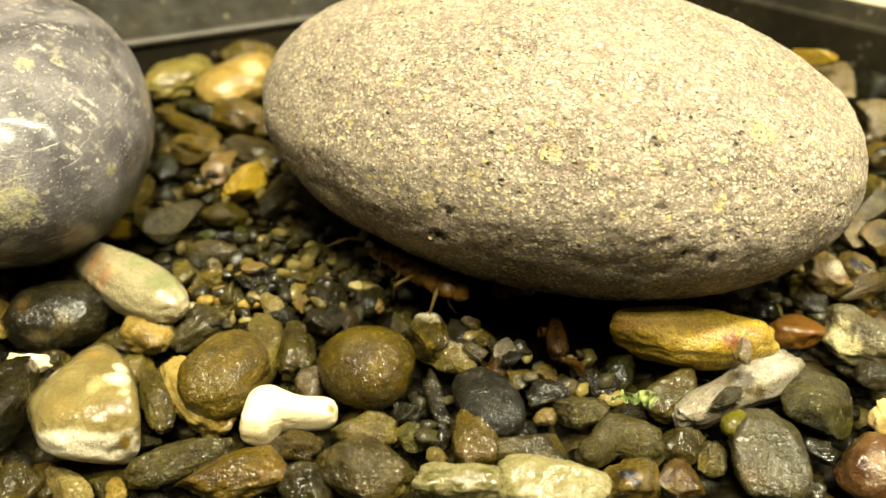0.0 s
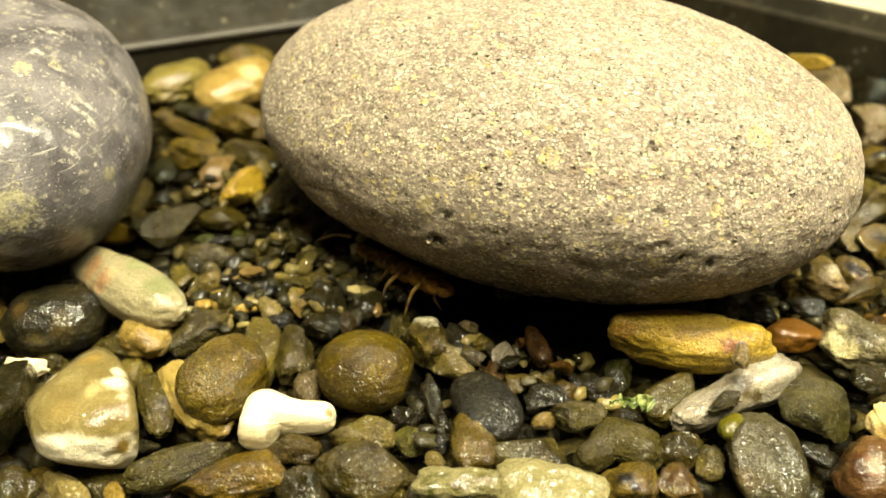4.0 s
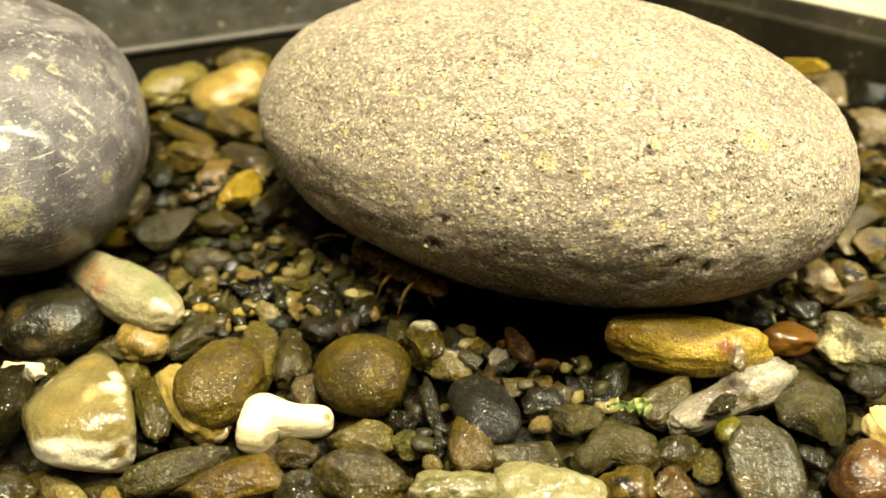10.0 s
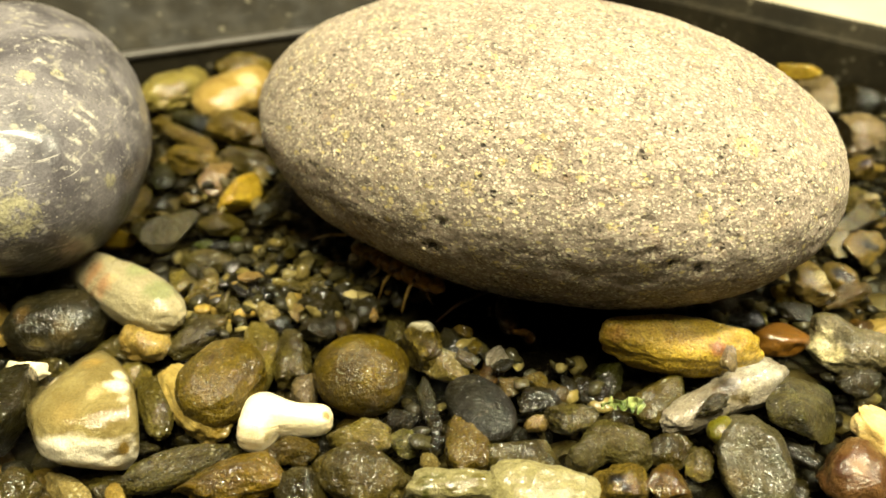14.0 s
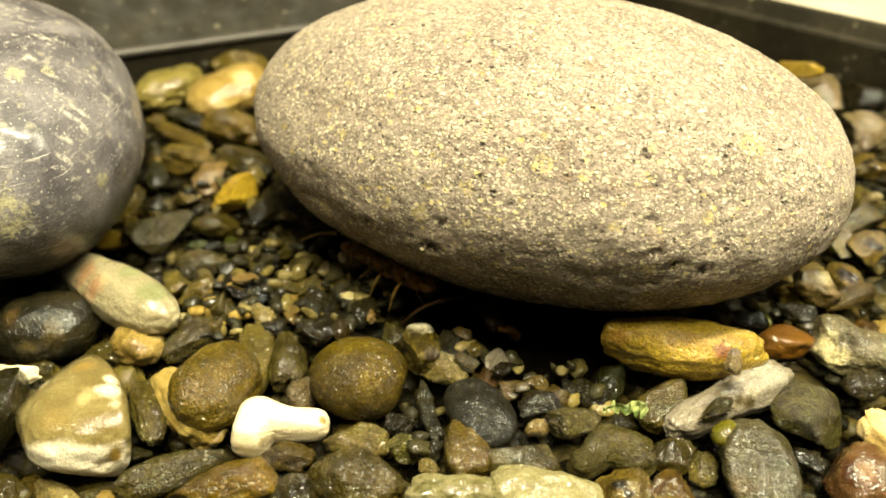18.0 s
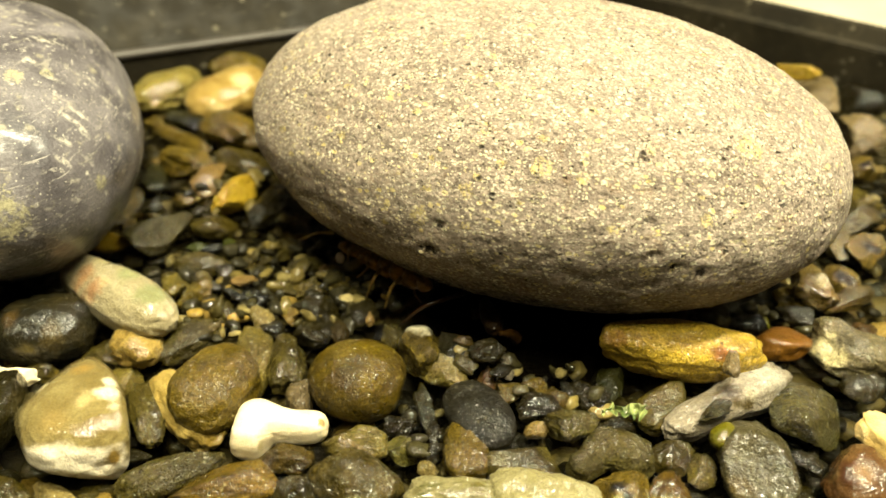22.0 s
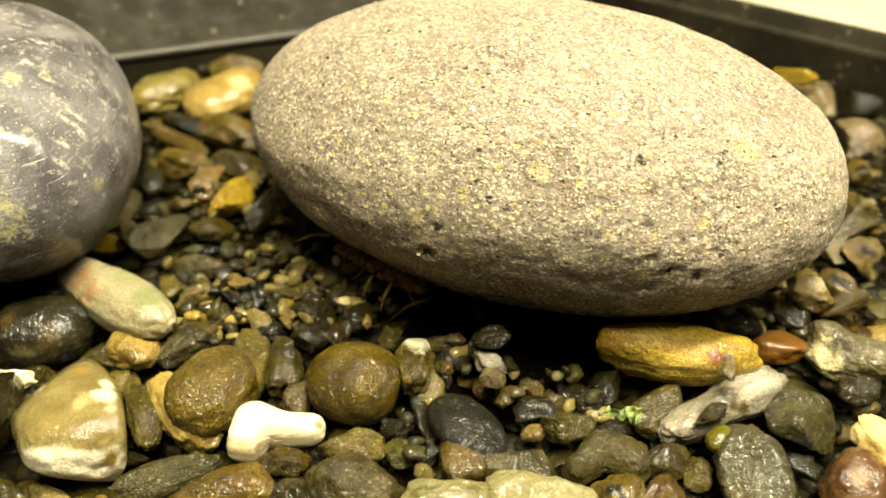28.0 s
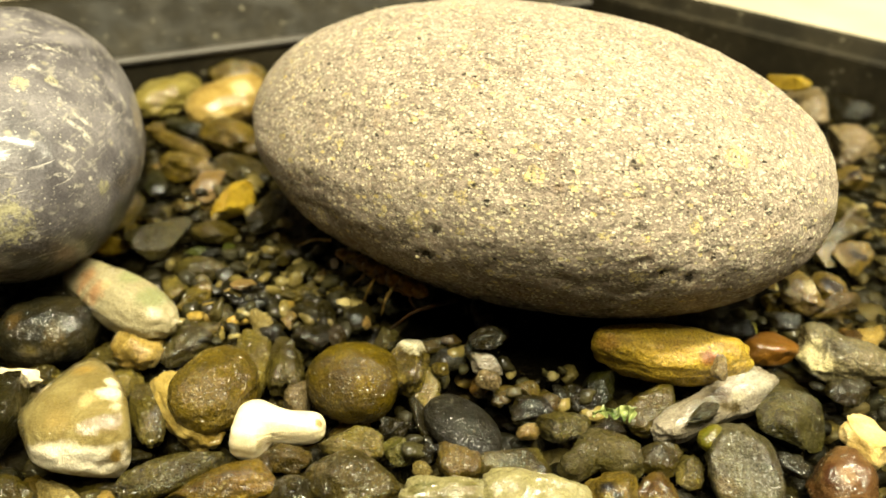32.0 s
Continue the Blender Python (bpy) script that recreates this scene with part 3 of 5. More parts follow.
def stone_points(level, seed, axes, square=2.2, taper=0.0, facets=0, bend=0.0, lump=0.12, waist=0.0, lobes=()):
    """Points of a worn stone that fills the box of half sizes axes. lobes: rounded masses (centre, radii) along its length, joined smoothly."""
    rng = np.random.default_rng(seed)
    d, faces = ball(level)
    p = d / ((np.abs(d) ** square).sum(1) ** (1 / square))[:, None]
    if lobes:
        pairs = zip(lobes[:-1], lobes[1:])
        chain = [np.array(a) + (np.array(b) - np.array(a)) * k / 5 for a, b in pairs for k in range(6)]
        lo, hi = np.full(len(d), 0.02), np.full(len(d), 2.2)

        def mass(r):
            q = d * r[:, None]
            return sum(np.exp(5.0 * (1 - (np.abs((q - np.array(s[:3])) / np.array(s[3:])) ** square).sum(1))) for s in chain)

        steps = np.linspace(2.2, 0.02, 60)
        found = np.zeros(len(d), bool)
        for a, b in zip(steps[:-1], steps[1:]):
            inside_now = (mass(np.full(len(d), b)) >= 1) & ~found
            lo[inside_now], hi[inside_now] = b, a
            found |= inside_now
        for _ in range(12):
            mid = (lo + hi) / 2
            deep = mass(mid) >= 1
            lo, hi = np.where(deep, mid, lo), np.where(deep, hi, mid)
        p = d * lo[:, None]
    for k in range(facets):
        n = rng.normal(size=3)
        n /= np.linalg.norm(n)
        s = p @ n - rng.uniform(0.52, 0.80)
        soft = 0.5 * (s + np.sqrt(s * s + 0.0015))
        p = p - n * soft[:, None]
    p = p * (1 + lump * lumps(d, 1.3, seed) + 0.6 * lump * lumps(d, 3.1, seed + 9) + 0.36 * lump * lumps(d, 7.0, seed + 4))[:, None]
    p[:, 1] += bend * (p[:, 0] ** 2 - 0.4)
    p[:, 1:] *= (1 + taper * p[:, :1]) * (1 - waist * np.exp(-((p[:, :1] - 0.25) / 0.35) ** 2))
    lo, hi = p.min(0), p.max(0)
    p = (p - (lo + hi) / 2) / ((hi - lo) / 2)
    return p * np.array(axes), faces


def mesh_of(name, points, faces, material):
    me = bpy.data.meshes.new(name)
    me.from_pydata([tuple(q) for q in points], [], faces)
    me.materials.append(material)
    me.polygons.foreach_set("use_smooth", [True] * len(me.polygons))
    return me


def part(name, points, faces, material, parent, label="", m=None):
    ob = new(name, mesh_of(name, points, faces, material))
    ob.parent = parent
    if m is not None:
        ob.matrix_basis = m
    return tagged(ob, label) if label else ob


def box_points(x0, x1, y0, y1, z0, z1):
    pts = [(x, y, z) for z in (z0, z1) for y in (y0, y1) for x in (x0, x1)]
    return pts, [(0, 2, 3, 1), (4, 5, 7, 6), (0, 1, 5, 4), (2, 6, 7, 3), (0, 4, 6, 2), (1, 3, 7, 5)]


def tube(path, radii, sides=8):
    """A round tube along the points of path, closed at both ends."""
    pts, faces = [], []
    path = [Vector(q) for q in path]
    for i, q in enumerate(path):
        way = (path[min(i + 1, len(path) - 1)] - path[max(i - 1, 0)]).normalized()
        side = way.cross(Vector((0.13, 0.31, 0.94))).normalized()
        up = side.cross(way)
        for k in range(sides):
            a = 2 * math.pi * k / sides
            pts.append(tuple(q + (side * math.cos(a) + up * math.sin(a)) * radii[i]))
    for i in range(len(path) - 1):
        for k in range(sides):
            a, b = i * sides + k, i * sides + (k + 1) % sides
            faces.append((a, b, b + sides, a + sides))
    faces.append(tuple(range(sides)))
    faces.append(tuple(range(len(pts) - sides, len(pts))))
    return pts, faces


def arc(points, steps=10):
    """A smooth way through the given points (Catmull-Rom)."""
    q = [Vector(p) for p in points]
    q = [q[0] * 2 - q[1], *q, q[-1] * 2 - q[-2]]
    out = []
    for i in range(1, len(q) - 2):
        for k in range(steps):
            t = k / steps
            a, b, c, d = q[i - 1], q[i], q[i + 1], q[i + 2]
            out.append(0.5 * (2 * b + (c - a) * t + (2 * a - 5 * b + 4 * c - d) * t * t + (3 * b - a - 3 * c + d) * t ** 3))
    return out + [q[-2]]

# ---- the tray, the counter and the room ----
CORNER, ALONG, DOWN = Vector((0.071, 0.360)), Vector((-0.921, -0.390)), Vector((0.727, -0.687))
LONG, SHORT = 0.36, 0.36


def extruded(origin, way, out, length, profile):
    """A profile of (outward, height) swept along way."""
    pts, k = [], len(profile)
    for s in (-0.05, length + 0.05):
        for o, z in profile:
            q = origin + way * s + out * o
            pts.append((q.x, q.y, z))
    faces = [(i, (i + 1) % k, k + (i + 1) % k, k + i) for i in range(k)]
    return pts, faces + [tuple(range(k)), tuple(range(2 * k - 1, k - 1, -1))]


def soften(ob, width):
    mod = ob.modifiers.new("worn_edge", "BEVEL")
    mod.width, mod.segments, mod.limit_method = width, 2, "ANGLE"
    return ob


def tray():
    root = tagged(new("plastic_tray"), "shallow worn black plastic tray holding wet gravel", "tray")
    high = [(0.0, -0.022), (0.0, 0.0085), (0.0022, 0.0095), (0.0042, 0.0090), (0.020, 0.0270), (0.021, 0.0285), (0.031, 0.0285), (0.032, 0.0265), (0.032, -0.022)]
    low = [(0.0, -0.022), (0.002, 0.0128), (0.003, 0.0136), (0.0042, 0.0133), (0.0066, 0.0186), (0.0072, 0.0195), (0.0100, 0.0195), (0.0106, 0.0186), (0.0106, -0.022)]
    far = CORNER + ALONG * LONG
    near = CORNER + DOWN * SHORT
    out_back, out_side = Vector((-0.390, 0.921)), Vector((0.687, 0.727))
    walls = [(CORNER, ALONG, out_back, LONG, high), (CORNER, DOWN, out_side, SHORT, low),
             (far, DOWN, -out_side, SHORT, low), (near, ALONG, -out_back, LONG, high)]
    for o, w, n, length, prof in walls:
        ob = part("tray_wall", *extruded(o, w, n, length, prof), PLASTIC, root, "black plastic tray wall with a stepped rim")
        ob.data.polygons.foreach_set("use_smooth", [False] * len(ob.data.polygons))
        soften(ob, 0.0006)
    strip = [(-0.0006, 0.0078), (-0.0006, 0.0098), (0.0000, 0.0104), (0.0030, 0.0104), (0.0034, 0.0098), (0.0034, 0.0078)]
    part("ledge", *extruded(CORNER, ALONG, out_back, LONG, strip), LEDGE, root, "worn grey plastic ledge")
    q = [CORNER, far, far + DOWN * SHORT, near]
    pts = [(v.x, v.y, z) for z in (-0.026, -0.022) for v in q]
    part("tray_floor", pts, [(0, 1, 2, 3), (7, 6, 5, 4), (0, 4, 5, 1), (1, 5, 6, 2), (2, 6, 7, 3), (3, 7, 4, 0)], PLASTIC, root)


tray()


def slab(name, x0, x1, y0, y1, z0, z1, material, label):
    ob = new(name, mesh_of(name, *box_points(x0, x1, y0, y1, z0, z1), material))
    ob.data.polygons.foreach_set("use_smooth", [False] * 6)
    return tagged(ob, label, name.split("_")[0], kind="structure")


slab("counter", -1.4, 1.4, -1.2, 1.4, -0.06, -0.026, COUNTER, "cream counter top under the black tray")
# unseen walls and ceiling, added to close the room and keep bounce low
slab("wall_north", -1.5, 1.5, 1.4, 1.5, -0.06, 1.6, WALL, "plain brown room wall, unseen")
slab("wall_south", -1.5, 1.5, -1.3, -1.2, -0.06, 1.6, WALL, "plain brown room wall, unseen")
slab("wall_east", 1.4, 1.5, -1.2, 1.4, -0.06, 1.6, WALL, "plain brown room wall, unseen")
slab("wall_west", -1.5, -1.4, -1.2, 1.4, -0.06, 1.6, WALL, "plain brown room wall, unseen")
slab("ceiling", -1.5, 1.5, -1.3, 1.5, 1.6, 1.7, WALL, "plain brown ceiling, unseen")


def inside(x, y, margin=0.0):
    v = Vector((x, y)) - CORNER
    s, t = v.dot(ALONG), v.dot(DOWN)
    k = ALONG.dot(DOWN)
    a, b = (s - k * t) / (1 - k * k), (t - k * s) / (1 - k * k)
    return margin < a < LONG - margin and margin < b < SHORT - margin


HOLLOW = (0.0213, 0.1403, 0.027, 0.019)
GRIT = ((-0.0394, 0.1546, 0.026, 0.016, 130), (-0.0242, 0.1456, 0.014, 0.010, 60), (0.0078, 0.1232, 0.010, 0.006, 14), (0.0265, 0.1164, 0.014, 0.006, 16), (-0.0537, 0.1372, 0.014, 0.008, 30), (-0.0062, 0.1031, 0.008, 0.005, 5), (0.0739, 0.1392, 0.012, 0.006, 8), (-0.0547, 0.1961, 0.020, 0.020, 40))


def gravel():
    """The bed of small wet stones under and between the pebbles."""
    rng = np.random.default_rng(11)
    templates = []
    for k in range(14):
        p, f = stone_points(2, 100 + k, (1, 1, 1), 2.2 + 0.6 * rng.random(), 0.2 * rng.normal(), int(rng.integers(3, 10)), 0, 0.20)
        templates.append(p)
    faces = np.array(ball(2)[1])
    pts, tris, count = [], [], 0

    def drop(x, y, z, r):
        nonlocal count
        p = templates[int(rng.integers(14))] * r * np.array([rng.uniform(0.8, 1.3), rng.uniform(0.7, 1.0), rng.uniform(0.45, 0.8)])
        turn = np.array(Euler((rng.normal() * 0.35, rng.normal() * 0.35, rng.uniform(0, 6.28))).to_matrix())
        pts.append(p @ turn.T + np.array([x, y, z]))
        tris.append(faces + count)
        count += len(p)

    for step, r0, r1, z0, z1 in ((0.0120, 0.0060, 0.0095, -0.0205, -0.0165), (0.0072, 0.0030, 0.0056, -0.0150, -0.0105), (0.0060, 0.0015, 0.0032, -0.0105, -0.0065)):
        for i in range(int(0.62 / step)):
            for j in range(int(0.42 / step)):
                x = -0.28 + (i + rng.uniform(0, 1)) * step
                y = -0.03 + (j + rng.uniform(0, 1)) * step
                if not inside(x, y, 0.004) or y < 0.045 or abs(x) > 0.09 + 0.62 * max(0, y - 0.05):
                    continue
                r = rng.uniform(r0, r1)
                z = rng.uniform(z0, z1)
                hx, hy, hr, hs = HOLLOW
                dip = math.exp(-(((x - hx) / hr) ** 2 + ((y - hy) / hs) ** 2) ** 2)
                if dip < 0.35 or step > 0.01:
                    drop(x, y, z - 0.003 * dip, r)
    def lay(name, material):
        nonlocal pts, tris, count
        ob = new(name, mesh_of(name, np.concatenate(pts), [tuple(int(k) for k in t) for t in np.concatenate(tris)], material))
        pts, tris, count = [], [], 0
        return ob

    ob = lay("gravel", GRAVEL)
    tagged(ob, "wet mixed grey, olive and brown gravel filling the tray", "gravel", kind="stuff")
    # loose grit on top, in the places where it has gathered: single stones on a few shared shapes
    shapes = [mesh_of("grit", p * (0.0021, 0.0016, 0.0011), ball(2)[1], GRITS) for p in templates]
    for gx, gy, rx, ry, many in GRIT:
        for k in range(many):
            a, q = rng.uniform(0, 6.28), math.sqrt(rng.uniform(0, 1))
            ob = new("grit_stone", shapes[int(rng.integers(14))])
            size = rng.uniform(0.55, 1.45)
            ob.matrix_world = pose(gx + rx * q * math.cos(a), gy + ry * q * math.sin(a), rng.uniform(-0.0040, 0.0006), *[math.degrees(v) for v in (rng.normal() * 0.4, rng.normal() * 0.4, rng.uniform(0, 6.28))]) @ Matrix.Scale(size, 4)
            tagged(ob, ("coarse" if size > 1 else "tiny") + " wet grey or olive stone of the loose grit", "stone", "loose grit")


gravel()


def water():
    q = [CORNER, CORNER + ALONG * LONG, CORNER + ALONG * LONG + DOWN * SHORT, CORNER + DOWN * SHORT]
    ob = new("water", mesh_of("water", [(v.x, v.y, WATER_LEVEL) for v in q], [(0, 1, 2, 3)], WATER))
    ob.visible_shadow = False
    tagged(ob, "thin sheet of still clear water between the stones", "water", kind="structure")


WATER_LEVEL = -0.0028
water()


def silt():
    """A near-black sheet painting the shade in the hollow the animal has dug."""
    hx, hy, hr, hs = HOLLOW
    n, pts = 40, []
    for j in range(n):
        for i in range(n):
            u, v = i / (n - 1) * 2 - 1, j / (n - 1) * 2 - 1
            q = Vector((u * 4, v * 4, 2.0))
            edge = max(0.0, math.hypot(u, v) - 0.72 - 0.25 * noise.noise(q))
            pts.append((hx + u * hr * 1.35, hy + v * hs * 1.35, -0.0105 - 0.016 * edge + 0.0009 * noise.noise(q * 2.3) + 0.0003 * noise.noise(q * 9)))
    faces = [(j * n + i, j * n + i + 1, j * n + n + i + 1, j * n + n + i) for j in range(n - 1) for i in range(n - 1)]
    tagged(new("silt", mesh_of("silt", pts, faces, HOLLOW_SHADE)), "near-black sheet for the shade in the hollow under the stone", "silt", kind="stuff")


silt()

# ---- the two large stones ----


def boulder(name, place, axes, yaw, seed, material, label, square, relief, dents=(), pocks=0):
    p, faces = stone_points(7 if pocks else 6, seed, axes, square, 0.0, 0, 0.0, 0.018)
    size = np.array(axes)
    d = p / size
    d /= np.linalg.norm(d, axis=1)[:, None]
    push = relief * (lumps(p, 260.0, seed) + 0.6 * lumps(p, 620.0, seed + 1) + 0.55 * lumps(p, 1150.0, seed + 2))
    pits = lumps(p, 330.0, seed + 5)
    push -= relief * 5.0 * np.clip(pits - 0.42, 0, 1)
    for dx, dy, dz, width, depth in dents:
        away = np.linalg.norm(p - np.array([dx, dy, dz]) / 1000, axis=1) / width
        push -= depth * np.exp(-away ** 2) * (1 + 1.2 * lumps(p, 900.0, 3))
    rng = np.random.default_rng(seed)
    while pocks:
        # small weathered holes, gathered on the lower front
        c = rng.normal(size=3)
        c /= np.linalg.norm(c)
        if c[1] > -0.15 or not -0.75 < c[2] < 0.45 or rng.random() > 0.35 + 0.65 * (c[0] > 0.1) - 0.5 * max(0.0, c[2]):
            continue
        pocks -= 1
        width = rng.uniform(0.0006, 0.0011)
        off = (p - c * size / np.linalg.norm(c)) * (1.0, 1.0, rng.uniform(1.0, 1.6))
        away = np.linalg.norm(off, axis=1) / width
        push -= 0.75 * width * np.exp(-away ** 4)
    p = p + d * push[:, None]
    ob = new(name, mesh_of(name, p, faces, material))
    ob.matrix_world = pose(*[c / 1000 for c in place], 0, 0, yaw)
    return tagged(ob, label, "stone")


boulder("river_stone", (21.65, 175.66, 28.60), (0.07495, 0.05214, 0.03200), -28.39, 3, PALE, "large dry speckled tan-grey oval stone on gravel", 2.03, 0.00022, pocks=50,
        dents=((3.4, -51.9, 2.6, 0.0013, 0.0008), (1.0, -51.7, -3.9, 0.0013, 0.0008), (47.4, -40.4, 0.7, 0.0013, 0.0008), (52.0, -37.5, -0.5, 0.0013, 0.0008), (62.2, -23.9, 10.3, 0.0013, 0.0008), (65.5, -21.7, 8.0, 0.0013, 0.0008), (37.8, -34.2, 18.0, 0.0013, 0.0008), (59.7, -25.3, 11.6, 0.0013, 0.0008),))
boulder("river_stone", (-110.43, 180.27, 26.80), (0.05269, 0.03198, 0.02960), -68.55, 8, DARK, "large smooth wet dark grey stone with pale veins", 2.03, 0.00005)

# ---- the pebbles ----


def pebble(material, place, axes, yaw, seed, square=2.2, taper=0.0, facets=0, bend=0.0, cuts=(), waist=0.0, lump=0.15, lobes=()):
    """A wet river pebble; place and half sizes in millimetres."""
    a, b, c = axes
    stone, words = KINDS[material]
    level = 5 if a > 8 else 4 if a > 3 else 3
    if a < 6.5 and facets:
        facets, lump = facets + 3, lump + 0.07
    p, faces = stone_points(level, seed, [v / 1000 for v in axes], square, taper, facets, bend, lump, waist, lobes)
    for nx, ny, nz, d in cuts:
        # a worn flat side of the stone, with a rounded edge
        n = np.array([nx, ny, nz])
        s = p @ n - d / 1000 - 0.00006 * b
        p = p - n * (0.5 * (s + np.sqrt(s * s + (0.00022 * b) ** 2)))[:, None]
    ob = new("pebble", mesh_of("pebble", p, faces, stone))
    ob.matrix_world = pose(*[v / 1000 for v in place], 0, 0, yaw)
    size = "large " if a > 11 else "small " if a < 5 else ""
    shape = "elongated" if a > 1.75 * b else "flat" if c < 0.5 * b else "angular" if facets > 2 else "rounded"
    return tagged(ob, f"{size}{words} {shape} wet pebble lying in the gravel", "pebble", "pebbles in the tray")


# tiny white grain stuck on the big stone's face, for its white glint
pebble("white", (-3.84, 130.87, 23.68), (0.62, 0.50, 0.45), 0, 77)
pebble("agate", (-71.57, 106.38, 3.68), (19.80, 12.46, 9.88), -53.1, 21, square=2.8, facets=2, lump=0.06, cuts=((-0.588, -0.362, 0.723, 6.73), (0.271, 0.946, -0.177, 9.63), (0.595, -0.532, -0.602, 12.64), (-0.087, -0.986, 0.146, 10.71), (-0.169, 0.927, 0.335, 9.92), (-0.581, 0.256, 0.773, 9.59),))
pebble("darkgreen", (-88.56, 132.73, 1.00), (11.16, 8.73, 7.20), 0.0, 22, square=2.3, lump=0.07, lobes=((-0.35, -0.05, 0, 0.66, 0.9, 1), (0.3, 0.05, 0, 0.68, 0.95, 0.95),))
pebble("pinkgreen", (-75.68, 140.38, 5.00), (20.71, 6.80, 6.40), -34.2, 23, lump=0.07, cuts=((-0.35, -0.45, 0.82, 6.0),), lobes=((-0.55, 0.1, 0, 0.46, 0.72, 0.8), (0.2, 0, 0, 0.62, 0.92, 1), (0.5, -0.05, 0, 0.5, 0.9, 0.9),))
pebble("amber", (-66.73, 128.13, 0.00), (6.10, 6.15, 4.60), 0.0, 24, lump=0.2, square=2.4, lobes=((-0.35, 0.15, 0, 0.62, 0.8, 1), (0.35, -0.1, 0, 0.62, 0.85, 0.9),))
pebble("white", (-91.07, 119.98, -2.20), (5.06, 2.91, 3.40), 0.0, 25, facets=2)
pebble("grey", (-88.54, 107.24, 0.50), (5.71, 10.96, 6.00), 0.0, 26, square=3.4, facets=1)
pebble("amber", (-103.89, 135.30, -1.50), (9.55, 2.84, 2.26), -58.7, 27, facets=4)
pebble("ochreolive", (-89.51, 171.05, -1.50), (6.74, 3.53, 2.71), -13.0, 28, facets=4)
pebble("slateolive", (-75.58, 175.17, -0.87), (10.03, 6.74, 5.33), 46.1, 29, square=2.6, facets=3, lump=0.04, cuts=((0.176, 0.470, 0.865, 3.94), (0.662, -0.604, -0.444, 6.88),))
pebble("palestone", (-90.62, 188.49, -1.50), (11.22, 4.05, 3.14), 87.7, 30, facets=3)
pebble("olive", (-62.45, 178.51, -1.50), (6.70, 4.77, 3.71), -5.1, 31, facets=2)
pebble("yellow", (-58.83, 192.69, 0.54), (9.64, 6.11, 4.74), 76.9, 32, square=2.4, facets=3, cuts=((-0.002, 0.728, 0.685, 4.36), (0.489, -0.872, 0.023, 5.96), (-0.230, -0.552, -0.801, 4.94),))
pebble("darkolive", (-49.57, 188.56, -1.50), (10.79, 5.61, 4.33), 66.7, 33, facets=4, cuts=((-0.105, 0.741, 0.663, 3.42),))
pebble("green", (-55.38, 167.83, -1.50), (4.74, 2.18, 1.74), -76.2, 34, facets=4)
pebble("green", (-64.90, 168.57, -1.50), (3.31, 1.56, 1.24), -1.6, 35, facets=4)
pebble("black", (-59.78, 168.03, -1.50), (3.47, 1.41, 1.09), 18.6, 36, facets=4)
pebble("greyolive", (-61.23, 160.63, -1.50), (7.30, 4.04, 3.13), -8.5, 37, facets=2)
pebble("palestone", (-59.53, 148.17, -1.50), (5.49, 4.15, 3.28), 65.3, 38, facets=5)
pebble("olivepale", (-65.74, 151.81, -1.50), (5.60, 4.01, 3.17), -54.1, 39, facets=5)
pebble("slate", (-48.04, 150.47, -1.50), (8.03, 5.25, 2.03), -20.1, 40, facets=2)
pebble("tan", (-47.29, 148.53, 2.50), (3.31, 1.99, 0.79), -6.0, 41, facets=4)
pebble("greyolive", (-51.60, 141.82, -1.50), (3.78, 2.96, 2.35), -66.8, 42, facets=4)
pebble("creamolive", (-41.39, 138.34, -0.50), (4.40, 2.62, 2.07), -60.1, 43, facets=2)
pebble("yellowpale", (-35.44, 141.66, -1.50), (5.15, 2.64, 2.09), -70.1, 44, facets=3)
pebble("slate", (-38.59, 133.87, -0.50), (3.53, 2.47, 1.97), 10.9, 45, facets=4)
pebble("greyolive", (-56.57, 130.71, -1.50), (7.67, 4.68, 3.65), 61.2, 46, facets=2)
pebble("palestone", (-53.14, 135.05, -1.50), (4.03, 3.54, 2.80), 42.5, 47, facets=3)
pebble("olivepale", (-40.50, 122.68, -0.60), (4.91, 11.53, 4.20), 0.0, 48, square=2.4, lobes=((-0.32, 0.5, 0, 0.52, 0.5, 0.8), (0.1, -0.2, 0, 0.72, 0.78, 1),))
pebble("greyolive", (-32.78, 123.36, -0.40), (4.50, 8.93, 4.40), 0.0, 49, square=2.6, facets=2, lobes=((-0.2, 0.35, 0, 0.62, 0.62, 0.9), (0.15, -0.32, 0, 0.72, 0.66, 1),))
pebble("palegrey", (-28.97, 113.04, -0.50), (2.81, 4.24, 3.00), 0.0, 50, square=3.4, facets=3)
pebble("olivebrown", (-45.49, 112.03, 3.31), (10.53, 8.15, 6.51), 67.8, 51, square=2.4, lump=0.08)
pebble("creamyellow", (-51.22, 110.83, -1.50), (13.06, 5.74, 4.54), -48.9, 52, square=2.5, taper=0.1)
pebble("slate", (-60.47, 121.06, -3.80), (2.96, 2.51, 1.93), 33.6, 53, facets=2)
pebble("greyolive", (-59.39, 109.60, -1.50), (9.58, 3.52, 2.76), -65.1, 54, square=2.3)
pebble("greyolive", (-73.93, 128.68, -3.80), (5.48, 4.40, 3.46), -25.6, 55, facets=2)
pebble("olivepale", (-68.21, 121.47, -3.80), (5.40, 3.64, 2.86), -55.5, 56, facets=4)
pebble("palestone", (-62.05, 134.15, -3.80), (5.71, 2.47, 1.93), -72.0, 57, facets=4)
pebble("greyrough", (-50.20, 94.40, -1.70), (10.30, 4.00, 3.27), 27.0, 58, taper=-0.25)
